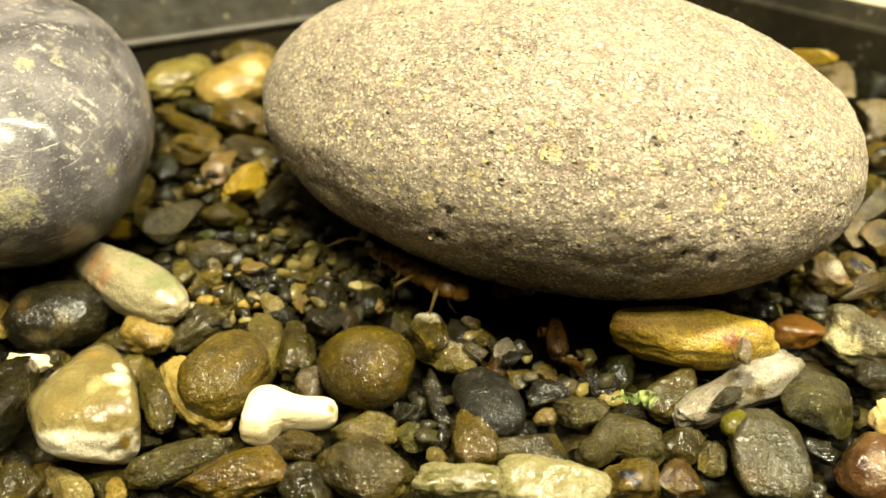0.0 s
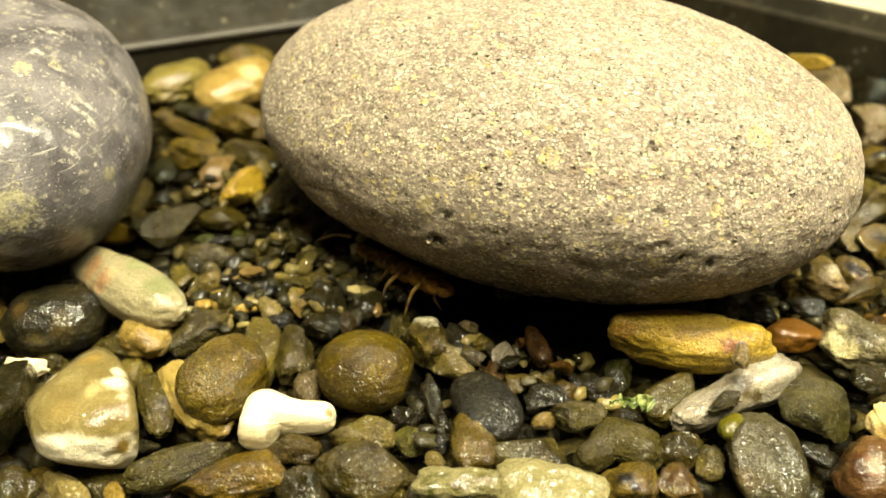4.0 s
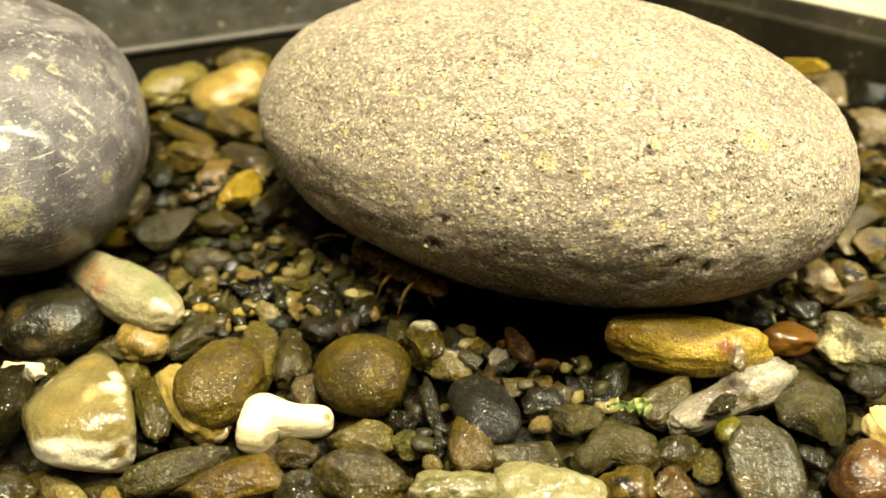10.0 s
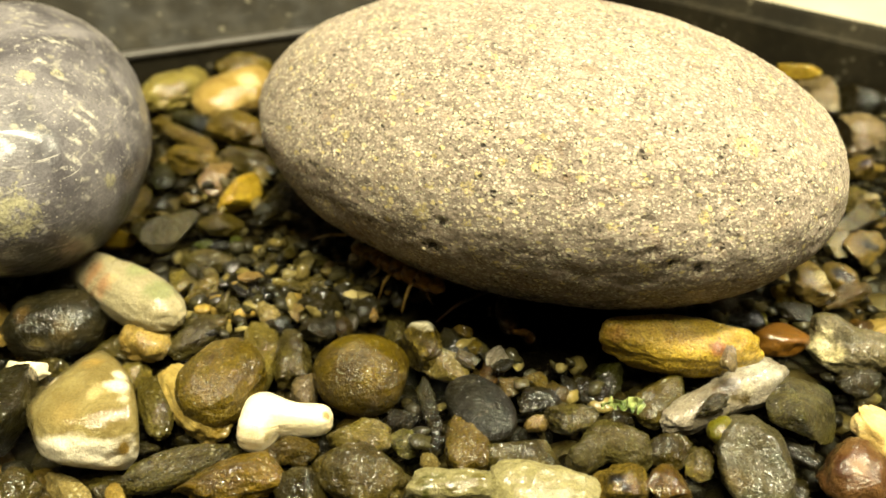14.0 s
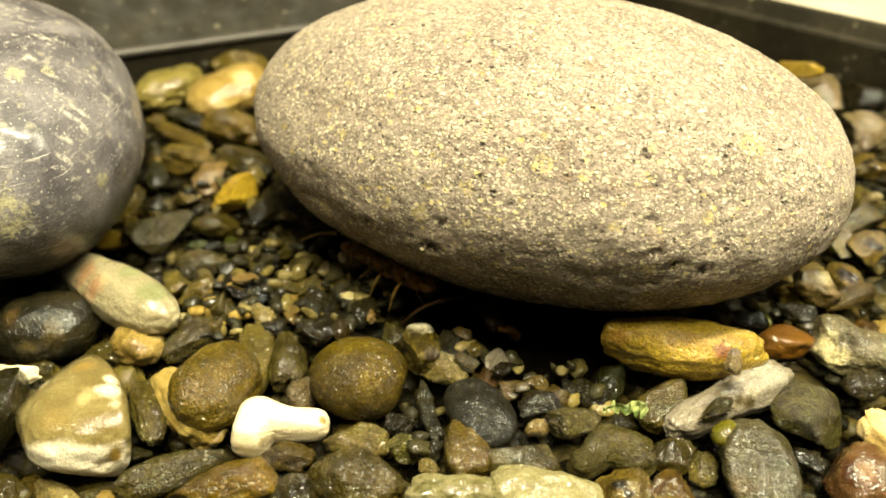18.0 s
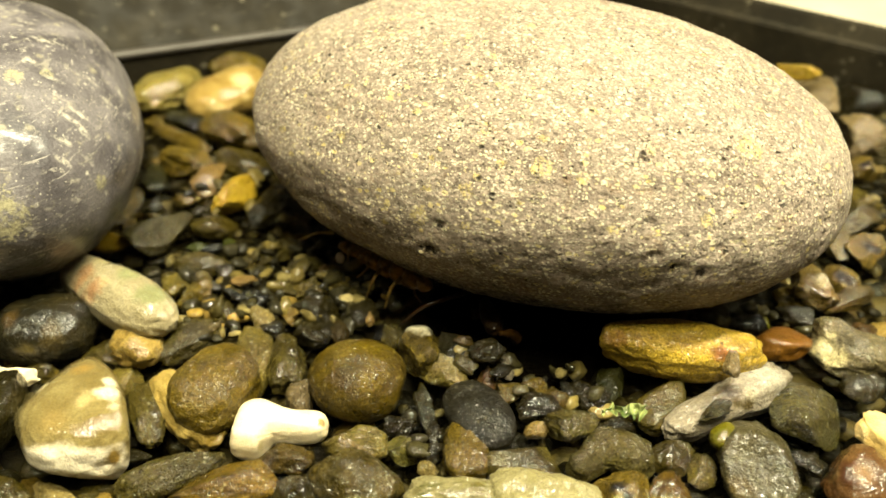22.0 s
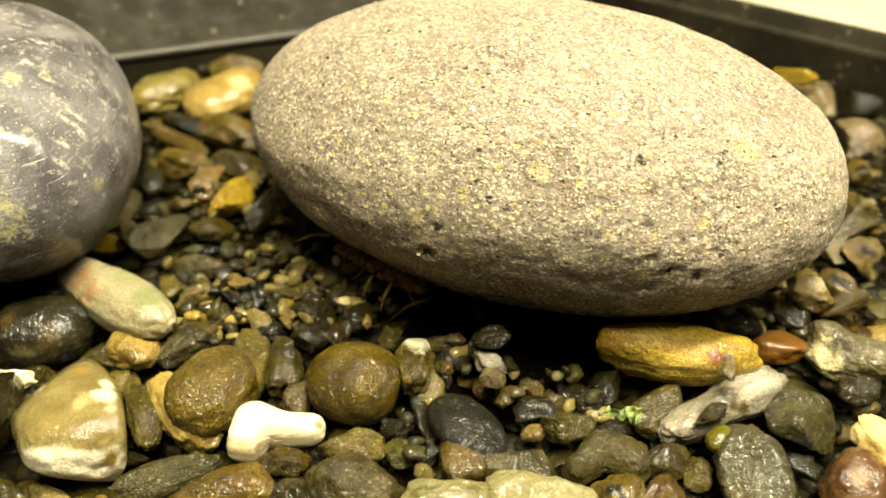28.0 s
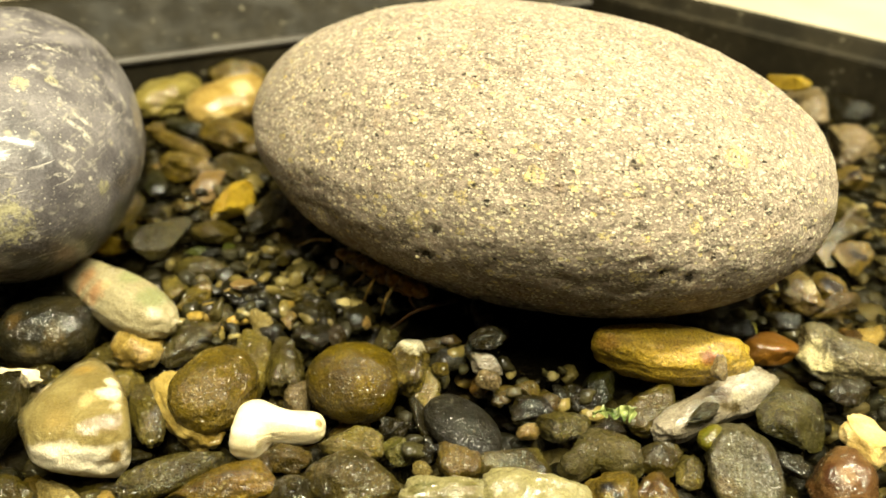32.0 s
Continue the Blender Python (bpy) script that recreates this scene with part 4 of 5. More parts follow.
pebble("brownochre", (-39.77, 91.62, -1.50), (11.66, 5.83, 4.65), 13.7, 59, square=2.5, facets=4, cuts=((-0.445, 0.629, 0.637, 4.29), (0.052, 0.747, 0.663, 4.49), (0.872, 0.402, 0.279, 8.18),))
pebble("white", (-31.24, 103.69, 0.00), (9.28, 5.73, 5.20), 0.0, 60, lump=0.04, square=2.6, lobes=((-0.62, -0.5, 0, 0.38, 0.5, 0.9), (-0.56, 0.3, 0, 0.4, 0.7, 1), (0, 0.12, 0, 0.6, 0.42, 0.7), (0.64, 0.16, 0, 0.36, 0.5, 0.65),))
pebble("brownolive", (-29.55, 97.99, -1.50), (5.50, 3.15, 2.48), -9.3, 61, facets=3)
pebble("olive", (-78.57, 88.17, -1.50), (5.27, 3.74, 2.93), -26.7, 62, facets=4)
pebble("brownolive", (-74.31, 90.18, -3.80), (5.65, 3.40, 2.68), -32.9, 63, facets=4)
pebble("creamolive", (-69.20, 88.23, -1.50), (6.97, 2.78, 2.18), -31.2, 64, facets=4)
pebble("greyolive", (-64.43, 90.69, -3.80), (6.52, 3.27, 2.60), -16.5, 65, facets=4)
pebble("amber", (-60.13, 87.47, -1.50), (3.19, 1.86, 1.45), -62.9, 66, facets=4)
pebble("greengrey", (-15.44, 92.28, -0.88), (9.58, 6.83, 5.32), -22.2, 67, square=2.4, cuts=((-0.564, 0.513, 0.647, 6.07), (0.345, 0.818, 0.460, 5.47),))
pebble("slategrey", (-25.60, 88.37, -1.50), (5.65, 4.63, 3.63), -36.1, 68, facets=3)
pebble("olivepale", (-16.29, 101.81, -1.50), (6.68, 3.98, 3.10), -8.4, 69, square=2.6, facets=2)
pebble("darkgrey", (-8.01, 106.45, -1.50), (3.50, 2.56, 1.99), -1.5, 70, facets=4)
pebble("palegreen", (-6.86, 100.13, -1.50), (3.64, 3.10, 2.46), -57.8, 71, facets=5)
pebble("darkgrey", (-2.05, 99.45, -1.50), (3.62, 3.04, 2.38), -88.6, 72, facets=4)
pebble("creamolive", (-2.43, 95.48, -1.50), (2.12, 1.67, 1.32), -0.4, 73, facets=4)
pebble("darkolive", (-3.28, 110.96, -1.50), (6.98, 1.85, 1.47), -78.0, 74, facets=3)
pebble("darkgrey", (-1.82, 106.23, -1.50), (4.23, 1.59, 1.26), -74.5, 75, facets=3)
SPHERE = pebble("browngold", (-16.84, 116.44, 1.12), (10.76, 9.39, 7.32), -20.5, 76, square=2.15, lump=0.03, cuts=((0.954, 0.155, -0.255, 9.40),))
DISC = pebble("black", (7.73, 107.38, 0.50), (9.32, 6.22, 3.10), -60.3, 77, square=2.2, lump=0.03)
pebble("olivetan", (5.06, 99.19, -1.60), (4.80, 7.42, 4.00), 0.0, 78, square=2.6)
pebble("creamgreen", (2.09, 88.78, -1.00), (8.82, 3.42, 3.60), 0.0, 79, square=3.0, lobes=((-0.5, 0, 0, 0.52, 0.9, 0.9), (0.4, 0, 0, 0.62, 0.8, 0.8),))
pebble("creamgreen", (18.52, 87.98, -1.00), (10.51, 5.66, 4.80), 0.0, 80, square=2.8, lobes=((-0.4, 0.05, 0, 0.62, 0.92, 1), (0.5, -0.2, 0, 0.52, 0.76, 0.9),))
pebble("greyolive", (15.92, 97.34, -1.50), (8.39, 4.75, 3.75), -5.0, 81, square=2.8, facets=7, cuts=((-0.150, 0.749, 0.645, 2.39), (0.867, 0.328, 0.375, 5.19),))
pebble("yellowpale", (19.18, 104.74, -1.50), (2.69, 2.04, 1.62), 44.4, 82, facets=4)
pebble("greyrough", (26.35, 106.71, -1.50), (5.84, 4.09, 3.19), 12.6, 83, facets=3)
pebble("darkgrey", (19.97, 111.42, -1.50), (4.56, 3.13, 2.43), 11.0, 84, facets=4)
pebble("olivebrown", (14.21, 114.94, -1.50), (3.62, 3.37, 2.62), -14.9, 85, facets=2)
pebble("olivebrown", (19.71, 117.24, -1.50), (3.35, 2.37, 1.84), -30.8, 86, facets=3)
pebble("brownolive", (23.84, 113.98, -1.50), (2.98, 2.71, 2.12), -88.2, 87, facets=4)
PLATE = pebble("darkgrey", (12.80, 117.48, 2.50), (2.80, 2.10, 1.23), 23.9, 88, facets=4)
WHITELET = pebble("whitepale", (11.79, 122.75, -0.50), (3.97, 2.74, 2.18), -78.6, 89, facets=5)
pebble("brown", (10.03, 118.11, -1.50), (3.94, 2.38, 1.88), 80.6, 90, facets=3)
CLUSTER_A = pebble("darkgreen", (2.63, 125.89, -0.50), (6.80, 3.90, 3.07), -60.4, 91, facets=5)
CLUSTER_B = pebble("brownolive", (4.56, 128.11, 2.50), (2.38, 1.80, 1.42), -18.4, 92, facets=4)
CLUSTER_C = pebble("palestone", (7.14, 123.91, 2.50), (2.41, 1.82, 1.42), 86.6, 93, facets=4)
CLUSTER_D = pebble("olive", (4.75, 120.94, 1.50), (3.97, 1.82, 1.42), -42.3, 94, facets=3)
SNAIL_A = pebble("beige", (-4.90, 127.28, 0.50), (8.38, 5.23, 4.11), -80.8, 95, square=2.6, facets=4, cuts=((-0.424, -0.813, 0.400, 4.23), (-0.645, 0.049, 0.762, 4.54), (0.102, 0.993, 0.065, 5.31),))
SNAIL_B = pebble("olivepale", (-0.21, 120.83, -0.50), (7.05, 3.82, 3.04), -26.7, 96, facets=5)
SPECK = pebble("greyrough", (-10.83, 132.72, -1.50), (3.77, 2.69, 2.11), -85.6, 97, facets=4)
pebble("olive", (-15.87, 131.32, -3.80), (2.81, 1.72, 1.36), -1.2, 98, facets=4)
pebble("slategrey", (-29.58, 142.74, -1.50), (7.34, 4.77, 3.78), -42.2, 99, facets=5)
pebble("slategrey", (-29.20, 133.48, -1.50), (4.85, 4.06, 3.22), 3.1, 100, facets=4)
pebble("slateblue", (-19.53, 140.59, -1.50), (5.46, 3.76, 2.93), -43.9, 101, facets=5)
pebble("tan", (-16.23, 137.51, 0.50), (2.64, 1.17, 0.93), -85.2, 102, facets=4)
pebble("brownolive", (-23.46, 134.07, -1.50), (3.57, 2.69, 2.15), -79.8, 103, facets=3)
pebble("olivepale", (-25.54, 152.89, -1.50), (4.43, 2.83, 2.24), -28.8, 104, facets=4)
pebble("olivepale", (-32.57, 149.90, -1.50), (5.01, 3.22, 2.47), -2.7, 105, facets=4)
pebble("tan", (-29.04, 158.59, -1.50), (1.87, 1.50, 1.17), -5.1, 106, facets=4)
pebble("greyrough", (-34.17, 159.35, -1.50), (5.15, 2.85, 2.23), 18.0, 107, facets=3)
GRAIN = pebble("white", (-20.55, 160.55, -1.50), (1.85, 1.16, 0.91), -83.8, 108, facets=4)
pebble("ochre", (50.66, 120.56, 5.20), (17.03, 6.09, 6.60), 0.0, 109, square=2.6, lump=0.08, cuts=((0.0, -0.36, 0.93, 4.6),), lobes=((-0.72, 0.5, 0, 0.26, 0.36, 0.8), (-0.3, 0.2, 0, 0.42, 0.66, 1), (0.1, -0.05, 0, 0.46, 0.86, 1), (0.62, -0.3, 0, 0.34, 0.55, 0.9),))
pebble("red", (76.80, 130.48, -1.50), (7.54, 4.82, 3.72), 8.0, 110, square=2.3, facets=1, lump=0.14, cuts=((-0.412, 0.770, 0.486, 3.99), (0.517, 0.327, 0.791, 4.27),))
pebble("palespeckle", (92.32, 126.82, -0.50), (10.46, 7.59, 5.60), 0.0, 111, facets=3, lobes=((-0.58, 0.42, 0, 0.42, 0.58, 1), (-0.4, -0.15, 0, 0.52, 0.62, 0.9), (0.4, -0.28, 0, 0.62, 0.52, 0.8),))
pebble("greygreen", (72.93, 109.17, 0.00), (8.93, 11.65, 7.00), 0.0, 112, square=3.2, facets=7, lump=0.13, cuts=((0.62, -0.62, 0.48, 4.9), (-0.55, 0.1, 0.83, 4.3), (-0.5, -0.85, 0.1, 7.6), (0.25, 0.7, 0.67, 5.2)), lobes=((0.25, 0.5, 0, 0.6, 0.52, 1), (-0.3, -0.1, 0, 0.66, 0.62, 1), (0.35, -0.38, 0, 0.66, 0.6, 0.9), (0.25, 0.5, 0, 0.6, 0.52, 1),))
pebble("whitepale", (58.55, 110.85, 0.40), (16.92, 5.06, 4.60), 28.9, 113, lump=0.1, lobes=((-0.6, 0, 0, 0.42, 0.75, 0.8), (0.1, 0.05, 0, 0.4, 0.72, 0.75), (0.55, 0, 0, 0.45, 0.95, 1),))
pebble("greyrough", (52.68, 103.83, 4.50), (4.73, 1.98, 1.74), 34.8, 114, taper=0.25, facets=7, lump=0.35)
pebble("slate", (48.28, 106.01, -1.50), (3.61, 1.47, 1.13), 61.8, 115, facets=2)
pebble("yellowgreen", (54.09, 100.29, 1.80), (2.92, 2.75, 2.40), 0.0, 116, lump=0.16, lobes=((-0.4, -0.1, 0, 0.6, 0.7, 0.8), (0.4, 0.15, 0, 0.6, 0.9, 1),))
pebble("greypale", (58.88, 94.94, -0.40), (7.00, 9.59, 5.80), 0.0, 117, facets=2, lump=0.16, lobes=((0, 0.32, 0, 0.74, 0.7, 1), (0, -0.4, 0, 0.95, 0.65, 1),))
pebble("redbrown", (76.62, 92.36, -0.60), (6.64, 7.27, 5.00), 0.0, 118, facets=3, lobes=((-0.35, -0.1, 0, 0.62, 0.9, 0.9), (0.35, 0, 0, 0.6, 0.95, 1),))
pebble("cream", (85.73, 101.66, -0.40), (4.68, 6.85, 3.80), 0.0, 119, facets=2)
pebble("olive", (45.23, 111.94, -1.50), (8.94, 5.53, 4.39), 39.7, 120, square=2.7, facets=4, cuts=((0.128, 0.825, 0.550, 3.11), (0.628, -0.734, 0.260, 5.40),))
pebble("greendark", (36.03, 118.18, -1.50), (4.90, 3.02, 2.37), 76.2, 121, facets=3)
pebble("slateolive", (31.81, 98.03, -0.80), (8.64, 5.94, 4.40), 0.0, 122, lobes=((-0.7, -0.5, 0, 0.3, 0.4, 0.7), (0, 0.25, 0, 0.36, 0.5, 1), (0.6, -0.1, 0, 0.36, 0.66, 0.9),))
pebble("olive", (44.05, 97.51, -1.50), (4.85, 3.84, 3.00), 7.8, 123, facets=4)
pebble("yellowolive", (32.66, 90.46, -1.00), (6.11, 5.13, 3.60), 0.0, 124, square=2.4, facets=2)
pebble("brownwhite", (42.58, 89.80, -1.50), (4.86, 4.06, 3.24), 51.8, 125, facets=4)
pebble("slategrey", (69.29, 96.24, -1.50), (3.47, 2.48, 1.94), -80.7, 126, facets=4)
pebble("darkgrey", (32.08, 113.66, -1.50), (3.34, 2.50, 1.99), 15.8, 127, facets=4)
pebble("darkolive", (29.83, 118.10, -3.80), (3.13, 2.56, 2.02), 71.4, 128, facets=3)
pebble("black", (26.96, 118.11, -3.80), (3.07, 1.21, 0.96), -84.4, 129, facets=4)
pebble("slategrey", (83.92, 139.30, -1.50), (4.75, 3.07, 2.35), -9.9, 130, facets=3)
pebble("slate", (71.54, 137.06, -1.50), (4.26, 2.48, 1.98), 4.6, 131, facets=3)
pebble("yellowgreen", (76.29, 139.98, -1.50), (4.47, 0.79, 0.58), 86.7, 132, facets=4)
pebble("palegrey", (57.10, 111.30, 10.30), (4.10, 1.68, 1.32), 76.7, 133, square=3.5, facets=2)
pebble("yellowpale", (90.38, 150.21, 1.00), (5.83, 9.26, 4.20), 0.0, 134, facets=3)
pebble("yellowolive", (100.40, 153.43, -1.00), (4.11, 5.67, 3.00), 0.0, 135)
pebble("olivetan", (87.91, 147.61, -1.50), (6.00, 3.39, 2.62), 14.4, 136, facets=2)
pebble("brownolive", (98.94, 145.93, -1.50), (9.12, 3.02, 2.41), 32.6, 137, facets=4)
pebble("olivepale", (106.34, 169.43, -1.50), (6.78, 4.25, 3.32), 61.2, 138, facets=4)
pebble("olive", (116.93, 179.67, -1.50), (10.40, 4.33, 3.45), 44.1, 139, facets=4)
pebble("yellowolive", (112.29, 166.77, -1.50), (7.64, 4.65, 3.71), 38.2, 140, facets=4)
pebble("olivepale", (122.07, 191.50, -1.50), (6.11, 5.68, 4.50), -53.0, 141, facets=4)
pebble("yellowolive", (131.63, 211.29, -1.50), (6.21, 5.31, 4.20), 14.1, 142, facets=4)
pebble("palegrey", (142.43, 233.36, 0.00), (8.33, 9.02, 5.50), 0.0, 143, facets=2)
pebble("palegrey", (138.11, 225.72, -1.50), (6.96, 4.50, 3.51), 68.4, 144, facets=4)
pebble("darkgrey", (154.22, 260.10, -0.21), (9.36, 7.59, 5.99), -79.8, 145, facets=3)
pebble("palegrey", (137.46, 259.66, 1.03), (14.48, 9.19, 7.23), 83.3, 146, facets=2, cuts=((-0.254, -0.918, 0.304, 6.47),))
pebble("yellow", (126.43, 257.55, 12.50), (7.59, 3.56, 2.69), -27.7, 147, facets=4)
pebble("darkolive", (88.69, 116.57, -1.50), (5.65, 4.15, 3.31), 43.7, 148, facets=3)
pebble("olive", (87.86, 135.07, -3.80), (2.79, 2.04, 1.61), 52.9, 149, facets=4)
pebble("khaki", (-100.43, 267.10, 0.90), (11.30, 14.85, 7.00), 0.0, 150, lobes=((-0.4, -0.25, 0, 0.62, 0.78, 0.9), (0.48, 0.32, 0, 0.5, 0.66, 1),))
pebble("creamochre", (-77.01, 263.89, 1.50), (13.46, 18.14, 7.50), 0.0, 151, lump=0.05, lobes=((-0.4, -0.35, 0, 0.6, 0.62, 0.9), (0.36, 0.25, 0, 0.62, 0.76, 1),))
pebble("palestone", (-79.85, 291.61, -0.37), (11.97, 7.44, 5.83), 0.1, 152, facets=4)
pebble("ochreolive", (-70.83, 315.44, -1.33), (9.43, 6.23, 4.87), -16.3, 153, facets=4)
pebble("greendark", (-88.57, 246.19, -1.50), (10.26, 3.39, 2.65), -36.8, 154, facets=4)
pebble("olivetan", (-70.55, 235.25, 0.08), (10.41, 7.90, 6.28), -34.3, 155, facets=3)
pebble("olivebrown", (-79.88, 215.60, -1.50), (10.23, 5.98, 4.70), -28.5, 156, facets=4)
pebble("tan", (-70.21, 204.49, -1.50), (7.99, 5.19, 4.04), 84.2, 157, facets=4)
pebble("olivetan", (-86.48, 232.09, -1.50), (16.73, 3.62, 2.80), -39.8, 158)
pebble("greendark", (-87.22, 204.62, -1.50), (8.99, 4.24, 3.30), -71.8, 159, facets=4)
pebble("olive", (-61.53, 215.13, -1.50), (10.28, 5.05, 3.89), -22.3, 160, facets=4)
pebble("olivetan", (-74.32, 192.10, -1.50), (4.24, 3.08, 2.43), -5.0, 161, facets=4)
pebble("slategrey", (-82.27, 188.37, -1.50), (3.40, 3.02, 2.38), -24.5, 162, facets=4)
pebble("olivetan", (-61.58, 232.10, -1.50), (6.61, 4.05, 3.21), -78.0, 163, facets=4)
pebble("olivetan", (-96.37, 240.81, -1.50), (6.17, 3.49, 2.74), -43.9, 164, facets=4)
pebble("brown", (98.69, 135.51, -3.80), (4.65, 3.31, 2.61), 50.0, 165, facets=4)
pebble("amber", (103.55, 137.10, -3.80), (5.03, 3.70, 2.94), 45.2, 166, facets=4)
pebble("ochre", (91.24, 135.47, -3.80), (2.46, 1.80, 1.42), 51.3, 167, facets=4)
pebble("redbrown", (58.44, 371.62, 6.50), (9.34, 5.70, 3.99), -19.6, 168, facets=4)
pebble("whitepale", (66.06, 367.28, 6.50), (4.76, 4.13, 3.22), -70.1, 169, facets=4)
pebble("palestone", (-84.81, 176.35, -1.50), (5.48, 3.03, 2.39), -78.1, 170, facets=4)
pebble("greyolive", (-39.28, 155.01, -3.80), (4.53, 3.18, 2.54), -23.9, 171, facets=4)
pebble("greyolive", (-48.48, 164.46, -3.80), (6.13, 3.75, 2.94), -12.6, 172, facets=1)
pebble("greyolive", (-41.87, 169.66, -3.80), (5.37, 3.89, 3.04), 19.9, 173, facets=1)
pebble("olivepale", (-45.41, 130.55, -3.80), (3.33, 2.57, 2.00), -9.8, 174, facets=3)
pebble("olive", (-25.02, 120.62, -3.80), (3.69, 2.40, 1.89), -80.1, 175, facets=2)
pebble("slategrey", (-33.12, 129.60, -3.80), (2.30, 1.97, 1.56), -13.5, 176, facets=4)
pebble("darkgrey", (-19.10, 143.70, -3.80), (1.92, 1.84, 1.43), -37.3, 177, facets=4)
pebble("darkolive", (-10.55, 101.80, -3.80), (2.95, 1.54, 1.21), -85.9, 178, facets=2)
pebble("slategrey", (2.63, 100.43, -3.80), (3.35, 1.97, 1.53), 74.8, 179, facets=2)
pebble("darkgrey", (36.65, 107.74, -3.80), (3.62, 2.44, 1.91), 5.8, 180, facets=3)
pebble("darkolive", (55.99, 120.67, -3.80), (3.61, 2.40, 1.87), 7.3, 181, facets=4)
pebble("greyolive", (49.85, 96.48, -3.80), (4.31, 2.98, 2.36), 64.4, 182, facets=3)
pebble("darkolive", (65.90, 90.10, -3.80), (4.57, 3.44, 2.69), 39.9, 183, facets=3)
pebble("slate", (70.44, 120.75, -3.80), (4.52, 1.98, 1.55), 63.6, 184, facets=4)
pebble("brownolive", (-26.38, 104.64, -3.80), (2.54, 2.33, 1.86), -38.4, 185, facets=4)
pebble("greyolive", (-37.26, 100.31, -3.80), (2.53, 2.22, 1.77), -39.8, 186, facets=2)
pebble("slate", (-59.75, 100.25, -3.80), (3.54, 1.78, 1.40), -16.7, 187, facets=4)
pebble("greyolive", (-87.11, 123.15, -3.80), (3.77, 2.69, 2.08), -16.6, 188, facets=2)
PUSHED = pebble("darkgrey", (9.98, 122.31, 4.00), (4.16, 2.53, 1.98), 13.7, 401, facets=4)
SHARD = pebble("palegrey", (11.47, 114.18, 4.00), (2.79, 2.55, 1.97), -31.4, 402, facets=4)

# ---- a scrap of leaf ----


def leaf(place, yaw):
    rng = np.random.default_rng(5)
    pts, faces, n = [], [], 16
    for i in range(n):
        u = i / (n - 1) * 2 - 1
        half = 0.0012 * (1 - 0.6 * u * u) * (1 + 0.55 * rng.normal())
        shift = 0.0006 * rng.normal()
        for side in (-1, -0.3, 0.3, 1):
            pts.append((u * 0.0041 + 0.0003 * rng.normal(), side * half + shift, 0.0010 * math.sin(4.2 * u) + 0.0013 * abs(side) * rng.uniform(0.2, 1.3) + 0.0008 * rng.normal()))
    for i in range(n - 1):
        for k in range(3):
            a = i * 4 + k
            faces.append((a, a + 4, a + 5, a + 1))
    ob = new("leaf_scrap", mesh_of("leaf_scrap", pts, faces, LEAF))
    mod = ob.modifiers.new("thickness", "SOLIDIFY")
    mod.thickness = 0.0004
    sub = ob.modifiers.new("round", "SUBSURF")
    sub.levels = sub.render_levels = 2
    ob.matrix_world = pose(*[c / 1000 for c in place], 35, 0, yaw)
    tagged(ob, "crumpled bright green leaf scrap caught between pebbles", "leaf")


leaf((35.06, 103.65, 5.20), -8)

# ---- the crayfish that digs under the stone ----


def shell_part(name, place, axes, yaw, seed, material, parent, label="", **shape):
    p, faces = stone_points(4, seed, [v / 1000 for v in axes], lump=0.13, **shape)
    return part(name, p, faces, material, parent, label, pose(*[v / 1000 for v in place], 0, 0, yaw))


def limb(name, points, radius, material, parent, label=""):
    """A jointed limb; its origin is at its first point."""
    base = Vector(points[0])
    way = arc([(Vector(p) - base) / 1000 for p in points], 6)
    n = len(way)
    radii = [radius / 1000 * (1.15 - 0.75 * i / (n - 1)) * (1.18 if i in (6, 12, 18) else 1.0) for i in range(n)]
    return part(name, *tube(way, radii), material, parent, label, pose(*(base / 1000)))


CRAYFISH = tagged(new("crayfish"), "amber and red-brown crayfish digging under the big stone", "crayfish")
CRAYFISH.matrix_world = pose(-0.00867, 0.14602, 0.00300)
shell_part("body_segment", (-11.93, 8.57, 3.50), (2.52, 1.58, 1.41), -41.0, 80, AMBER_SHELL, CRAYFISH)
shell_part("body_segment", (-9.65, 7.17, 3.50), (2.91, 1.86, 1.65), -41.3, 81, AMBER_SHELL, CRAYFISH)
shell_part("body_segment", (-7.07, 5.11, 3.50), (3.04, 2.12, 1.88), -42.7, 82, AMBER_SHELL, CRAYFISH)
shell_part("body_segment", (-4.40, 2.87, 3.50), (3.17, 2.38, 2.11), -44.6, 83, AMBER_SHELL, CRAYFISH)
shell_part("body_segment", (-1.52, 0.66, 3.50), (3.30, 2.63, 2.33), -47.0, 84, AMBER_SHELL, CRAYFISH)
shell_part("body_segment", (1.44, -1.71, 3.50), (3.43, 2.74, 2.43), -46.5, 85, AMBER_SHELL, CRAYFISH)
shell_part("body_segment", (4.46, -4.03, 3.50), (3.39, 2.58, 2.28), -43.9, 86, AMBER_SHELL, CRAYFISH)
shell_part("body_segment", (7.17, -5.89, 3.50), (2.79, 2.02, 1.79), -42.1, 87, AMBER_SHELL, CRAYFISH)
LEG_A = limb("leg", [(-15.31, 11.42, 6.00), (-19.48, 11.91, 6.00), (-24.45, 15.27, 2.00)], 0.42, LEG_SHELL, CRAYFISH, "thin amber walking leg")
LEG_B = limb("leg", [(-8.96, 6.46, 5.00), (-11.14, 5.09, 5.00), (-11.71, 6.64, -0.00)], 0.45, LEG_SHELL, CRAYFISH, "thin amber walking leg")
LEG_C = limb("leg", [(-6.06, 2.18, 4.00), (-6.64, 0.22, 3.00), (-9.29, 2.81, -1.00)], 0.48, LEG_SHELL, CRAYFISH, "thin amber walking leg")
